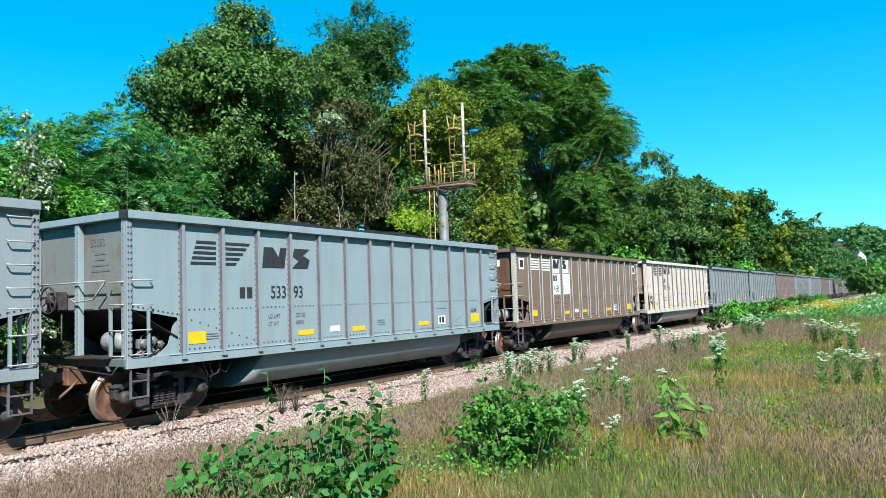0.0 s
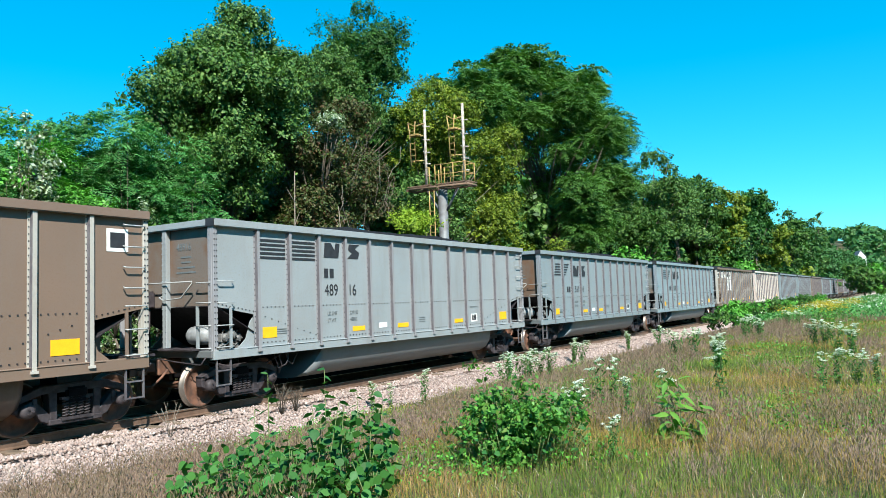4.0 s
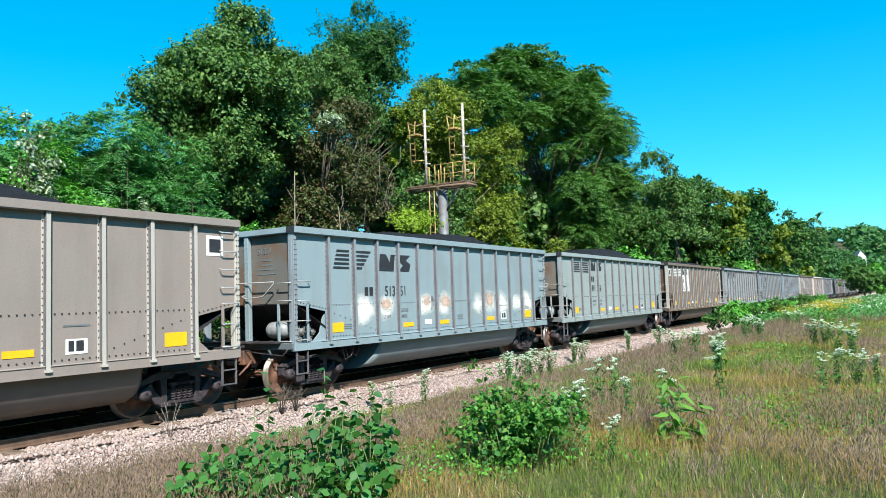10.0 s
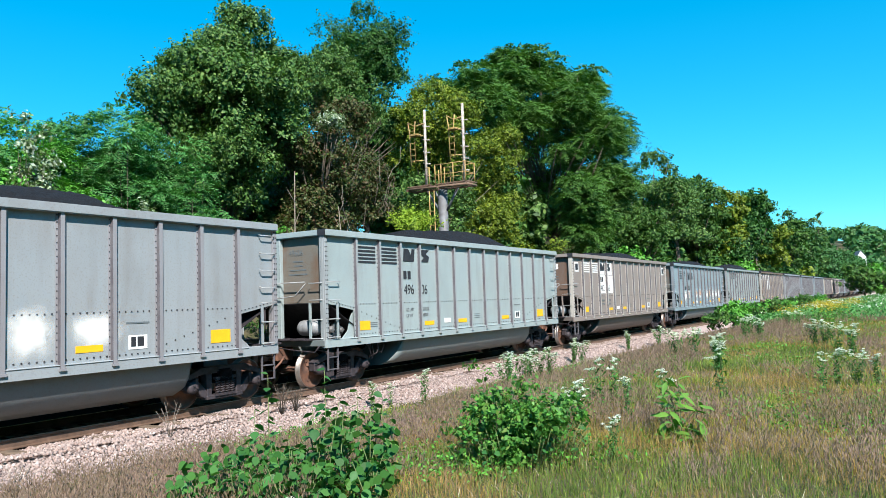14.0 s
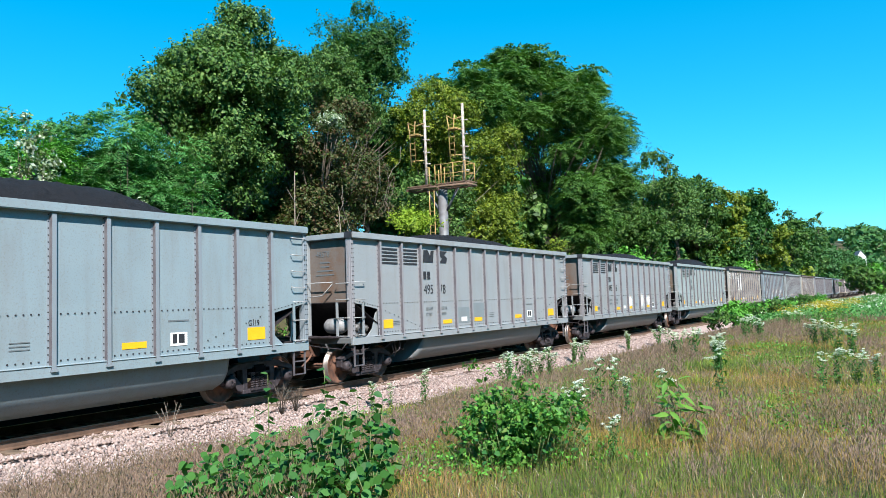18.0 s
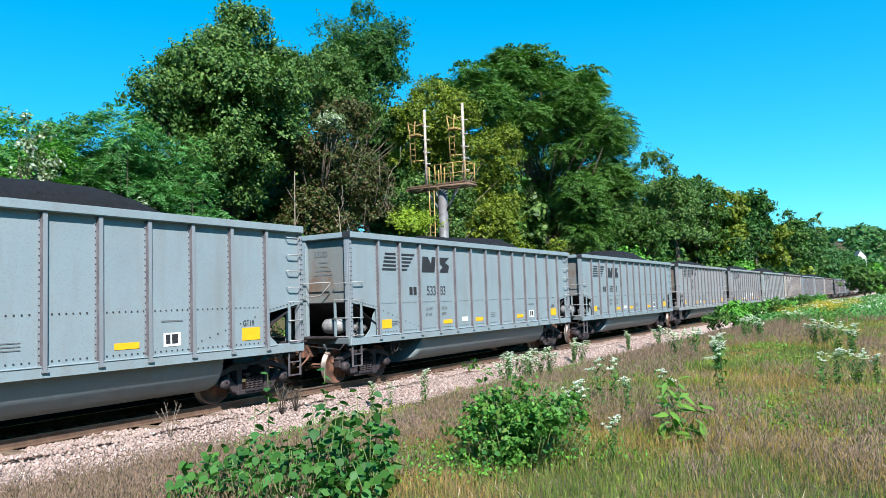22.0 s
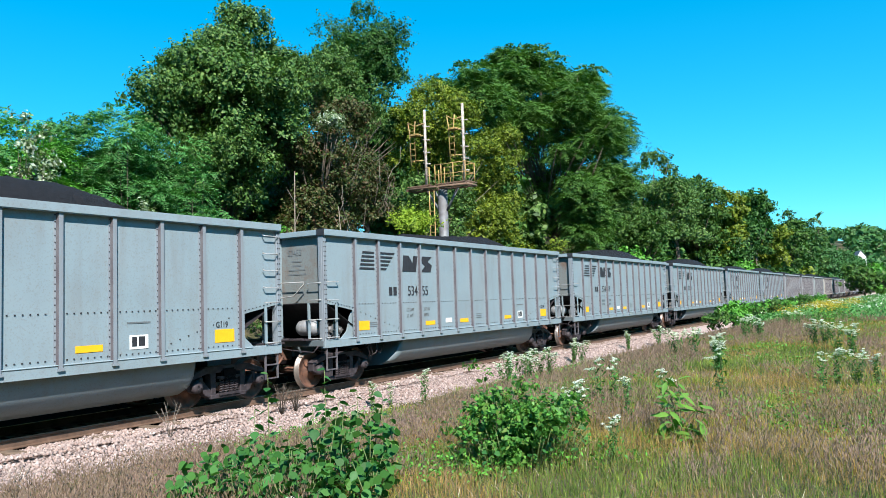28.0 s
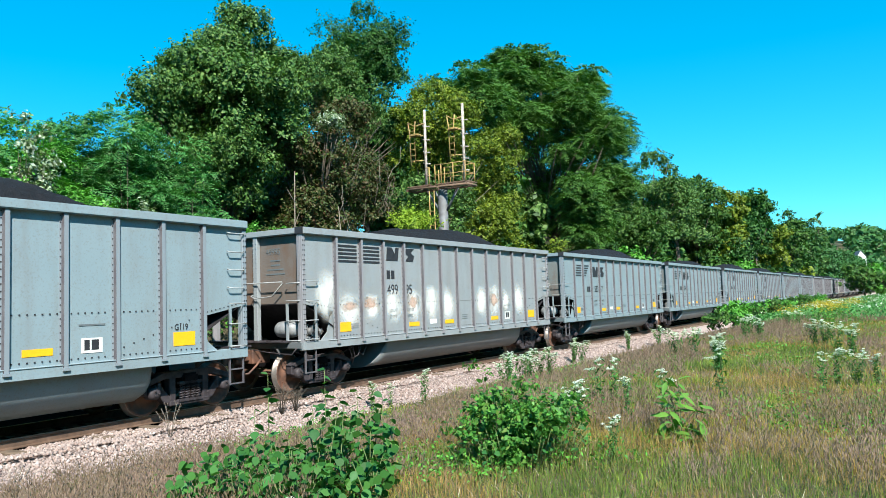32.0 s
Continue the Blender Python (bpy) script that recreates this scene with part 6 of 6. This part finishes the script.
def build_weeds():
    r = random.Random(11)
    broad = leaf_object_mesh("leaf", 0.13, 0.095, BROAD, 0.85)
    # broad-leaved clump in the foreground
    stems = []

    def across(s, f):
        """Along and over the clump, in the ground's axes."""
        return 0.525 * s + 0.85 * f, -0.85 * s + 0.525 * f

    for i in range(66):
        s, f = min(r.uniform(-1.15, 0.8), r.gauss(0.75, 0.25)), r.uniform(-1.15, 0.3)
        tall = r.uniform(0.7, 1.0) if s > 0.05 and f > -0.6 else r.uniform(0.35, 0.62)
        stems.append((*across(s, f), tall, r.uniform(-0.15, 0.15), r.uniform(-0.15, 0.15)))
    stems += [(*across(s, f), h, 0.04, 0.04) for s, f, h in ((-0.5, 0.1, 1.3), (-0.62, 0.0, 0.95), (0.1, 0.1, 1.28), (0.62, 0.1, 1.1), (0.45, 0.0, 1.05), (0.72, -0.1, 0.95))]
    t = leafy_weed("broad_leaved_weed", 5.95, -8.47, stems, "clump of broad-leaved green weeds at the field's edge", broad, 0.085, seed=3)
    n = 900
    sx, fy, up = np.minimum(rng.uniform(-1.15, 0.85, n), rng.normal(0.8, 0.25, n)), rng.uniform(-1.2, 0.3, n), rng.uniform(0.05, 0.5, n)
    up[(sx > 0.1) & (fy > -0.5)] *= 1.6
    p = np.stack([0.525 * sx + 0.85 * fy, -0.85 * sx + 0.525 * fy, up], axis=-1)
    tagged(part("foliage", quads("foliage", round_leaves(p, unit(rng.normal(size=p.shape) * 1.0 + np.array([-0.1, -0.2, 0.8])), 0.1, 0.8), LEAF_WEED), None, t), kind="stuff")
    # dense bush in the field
    small = leaf_object_mesh("leaf", 0.075, 0.055, BROAD, 0.8)
    stems = []
    for i in range(40):
        a, q = r.uniform(0, 6.28), r.random() ** 0.5
        dx, dy = 0.75 * q * math.cos(a), 0.7 * q * math.sin(a)
        stems.append((dx, dy, (1.05 if dx > -0.1 and dy > -0.2 else 0.8) * r.uniform(0.65, 1.0) * (1.15 - 0.5 * q), dx * 0.35, dy * 0.35))
    t = leafy_weed("leafy_bush", 8.05, -9.75, stems, "dense green leafy bush standing in the grass", small, 0.105, seed=5)
    c, rad = lobed((0, 0, 0.44), (0.95, 0.8, 0.55), 60, 0.15, 77)
    tagged(part("foliage", quads("foliage", lobe_leaves(c, rad, 620, 0.058, 0.7), LEAF_BUSH), None, t), kind="stuff")
    c, rad = lobed((0.15, 0.35, 0.85), (0.42, 0.42, 0.45), 18, 0.13, 78)
    tagged(part("foliage", quads("foliage", lobe_leaves(c, rad, 620, 0.058, 0.7), LEAF_BUSH), None, t), kind="stuff")
    for at, rad, n, seed in (((-0.3, 0.25, 0.45), (0.5, 0.45, 0.45), 26, 79), ((0.1, 0.5, 0.7), (0.4, 0.4, 0.5), 22, 80)):
        c, rad = lobed(at, rad, n, 0.14, seed)
        tagged(part("foliage", quads("foliage", lobe_leaves(c, rad, 620, 0.058, 0.7), LEAF_BUSH), None, t), kind="stuff")
    # seedling with long leaves
    long_me = leaf_object_mesh("leaf", 0.27, 0.085, obj_leaf_mat("pale_seedling_leaf", [(0.10, 0.24, 0.03), (0.16, 0.32, 0.05), (0.07, 0.18, 0.03)]), 0.8)
    leafy_weed("tree_seedling", 9.6, -11.25, [(0, 0, 0.88, 0.04, 0.02), (0.06, 0.03, 0.95, -0.04, 0.16), (-0.05, 0.05, 0.6, -0.12, 0.06), (0.1, -0.06, 0.65, 0.12, -0.14), (0.05, -0.1, 0.45, 0.15, -0.16), (0, 0.05, 0.4, -0.1, 0.2)], "young tree seedling with long pale green leaves", long_me, 0.06, seed=8)
    # white-flowered weeds
    protos = []
    for k in range(4):
        q = random.Random(40 + k)
        thing = empty("white_flowered_weed", pose(0, 0, 0), "tall weed with clusters of small white flowers", "wildflower", "white flowered weeds")
        heads, lv = [], []
        for s in range((2, 3, 6, 7)[k]):
            a, d = q.uniform(0, 6.28), q.uniform(0.02, 0.10 if k < 2 else 0.24)
            h = q.uniform(0.8, 1.0)
            bm = bmesh.new()
            tip = Vector((d * 1.6 * math.cos(a), d * 1.6 * math.sin(a), h))
            tube(bm, [(d * 0.4 * math.cos(a), d * 0.4 * math.sin(a), -0.03), tip * 0.55, tip], 0.007, 5, 0, 0.003)
            part("stem", bm, STEM, thing)
            n = 150
            g = np.random.default_rng(k * 9 + s)
            mid = g.normal(size=(7, 3)) * np.array([0.055, 0.055, 0.03]) + np.array([0, 0, -0.02])
            mid[:, 2] -= np.abs(g.normal(size=7)) * 0.05
            p = np.array(tip) + mid[g.integers(0, 7, n)] + g.normal(size=(n, 3)) * np.array([0.018, 0.018, 0.007])
            tagged(part("flower_cluster", quads("flower_cluster", leaves(p, unit(np.random.default_rng(k).normal(size=p.shape) * 0.5 + np.array([0, 0, 1.0])), 0.026, 0.9), PETAL), None, thing, "cluster of small white flowers"), kind="stuff")
            for i in range(30):
                pos = tip * (0.1 + 0.84 * i / 29)
                lv.append((*(pos + Vector((q.uniform(-0.06, 0.06), q.uniform(-0.06, 0.06), 0))),))
        lv = np.array(lv)
        part("foliage", quads("foliage", leaves(lv, unit(rng.normal(size=lv.shape) * 0.6 + np.array([0, 0, 0.8])), 0.14, 0.25), LEAF_WEED), None, thing)
        protos.append(thing)
    spots = [(3.93, -7.65), (14.55, -2.64), (15.26, -2.67), (15.35, -3.6), (18.79, -4.28), (19.84, -4.3), (22.78, -3.32), (27.4, -2.6), (26.53, -3.29), (34.15, -2.6), (12.86, -9.27), (11.45, -9.98), (12.25, -9.24), (10.1, -9.64), (9.01, -10.2), (9.08, -9.92), (10.94, -10.67), (37.39, -3.09), (22.74, -8.28), (18.34, -9.88), (14.06, -10.85), (8.39, -10.77), (31.88, -8.14), (30.46, -8.93), (40.55, -8.65), (27.49, -11.3), (24.89, -11.9), (23.92, -12.32), (15.12, -12.35), (16.74, -12.46), (17.08, -12.81), (16.71, -13.14), (4.44, -9.55)]
    low = {28: 0.85, 29: 0.8, 30: 0.75, 31: 0.8, 0: 0.5, 1: 0.8, 2: 0.7, 21: 0.6, 32: 0.5, 11: 0.8, 13: 0.8, 14: 0.8, 15: 0.8}
    used = set()
    for i, (x, y) in enumerate(spots + [(s[0] + r.uniform(-1, 1), s[1] + r.uniform(-0.5, 0.5)) for s in spots[4:7] + spots[18:20] + spots[22:26]]):
        k, h = i % 2 + (2 if x > 17 or i in (4, 5, 6) else 0), low.get(i, 1.0) * r.uniform(0.9, 1.05)
        m = pose(x, y, ground_z(x, y), 0, 0, r.uniform(0, 360)) @ Matrix.Diagonal((h, h, h, 1))
        if k not in used:
            used.add(k)
            protos[k].matrix_basis = m
        else:
            copy_thing(protos[k], m).scale = (h, h, h)
    # goldenrod further down the line
    for i in range(10):
        x, y = r.uniform(45, 80), r.uniform(-10.5, -6.5)
        thing = empty("goldenrod", pose(x, y, ground_z(x, y)), "clump of yellow goldenrod in the field", "wildflower", "goldenrod clumps")
        p = rng.normal(size=(220, 3)) * np.array([0.45, 0.45, 0.12]) + np.array([0, 0, 0.9])
        tagged(part("flower_cluster", quads("flower_cluster", leaves(p, unit(rng.normal(size=p.shape)), 0.10, 0.5), GOLD), None, thing), kind="stuff")
        p = rng.normal(size=(220, 3)) * np.array([0.45, 0.45, 0.22]) + np.array([0, 0, 0.45])
        part("foliage", quads("foliage", leaves(p, unit(rng.normal(size=p.shape)), 0.16, 0.3), LEAF_BRIGHT), None, thing)
    # dead stalks beside the rail
    for x, y, n, h, mat_k in ((9.3, -1.95, 5, 0.7, TWIG), (12.2, -1.95, 22, 0.62, BARK), (12.7, -1.9, 16, 0.55, BARK), (4.6, -2.2, 5, 0.6, TWIG), (5.6, -3.5, 9, 0.6, TWIG), (6.4, -3.3, 8, 0.5, BARK), (4.9, -4.4, 9, 0.55, BARK), (7.6, -3.6, 7, 0.5, TWIG)):
        thing = empty("dead_weed", pose(x, y, -0.3 if y > -2.5 else ground_z(x, y)), "dry leafless weed stalks standing beside the track", "weed")
        for i in range(n):
            bm = bmesh.new()
            a, l = r.uniform(0, 6.28), r.uniform(0.1, 0.4)
            tip = Vector((l * math.cos(a), l * math.sin(a) * 0.5, h * r.uniform(0.6, 1.1)))
            tube(bm, [(0, 0, -0.05), tip * 0.5 + Vector((0, 0, 0.08)), tip], 0.007, 4, 0, 0.003)
            for s in range(3):
                b = tip * r.uniform(0.5, 0.9)
                tube(bm, [b, b + Vector((r.uniform(-0.12, 0.12), r.uniform(-0.1, 0.1), r.uniform(0.05, 0.16)))], 0.004, 3, 0, 0.002)
            part("stalk", bm, mat_k, thing)


build_weeds()

# ---- what moves
TRAVEL = [(0, 0.016), (2, 17.186), (4, 34.272), (6, 51.267), (8, 68.196), (10, 85.108), (12, 101.944), (14, 118.645), (16, 135.296), (18, 151.826), (20, 168.161), (22, 184.288), (24, 200.282), (26, 216.195), (28, 231.985), (30, 247.668), (32, 263.287)]
SLACK = (0.061, 0.282, 0.189, 0.142, 0.093, 0.286, 0.119, 0.211, 0.417, 0.43, 0.26, 0.25, 0.001, 0.041, 0.087, 0.098, 0.378, 0.47)


def travelled(t):
    """Metres gone by t seconds, a smooth curve through the rows of TRAVEL."""
    i = min(int(t / 2), len(TRAVEL) - 2)
    a, b = TRAVEL[i][1], TRAVEL[i + 1][1]
    ma = (TRAVEL[i + 1][1] - TRAVEL[max(i - 1, 0)][1]) / (2 if i > 0 else 1)
    mb = (TRAVEL[min(i + 2, len(TRAVEL) - 1)][1] - a) / (2 if i + 2 < len(TRAVEL) else 1)
    u = t / 2 - i
    return (2 * u**3 - 3 * u**2 + 1) * a + (u**3 - 2 * u**2 + u) * ma + (3 * u**2 - 2 * u**3) * b + (u**3 - u**2) * mb


def motions():
    for k, car in CARS.items():
        x0 = 8.595 - k * PITCH_M + (SLACK[k] if 0 <= k < len(SLACK) else 0)
        walk(car, [(t, pose(x0 + travelled(t), 0, 0)) for t in range(0, 33)])
    # wheels roll without slipping; all leading and all trailing axles share one motion
    keyed = {}
    for car in CARS.values():
        for truck in car.children:
            for w in truck.children:
                if not w.name.startswith("wheelset"):
                    continue
                key = round(w.location.x, 3)
                if key not in keyed:
                    rows = [(i / 15.0, pose(key, 0, 0.457, 0, math.degrees(travelled(i / 15.0) / 0.457), 0)) for i in range(0, 481)]
                    walk(w, rows)
                    keyed[key] = w
                else:
                    src = keyed[key].animation_data
                    w.rotation_mode = "QUATERNION"
                    w.animation_data_create()
                    w.animation_data.action = src.action
                    w.animation_data.action_slot = src.action_slot


motions()
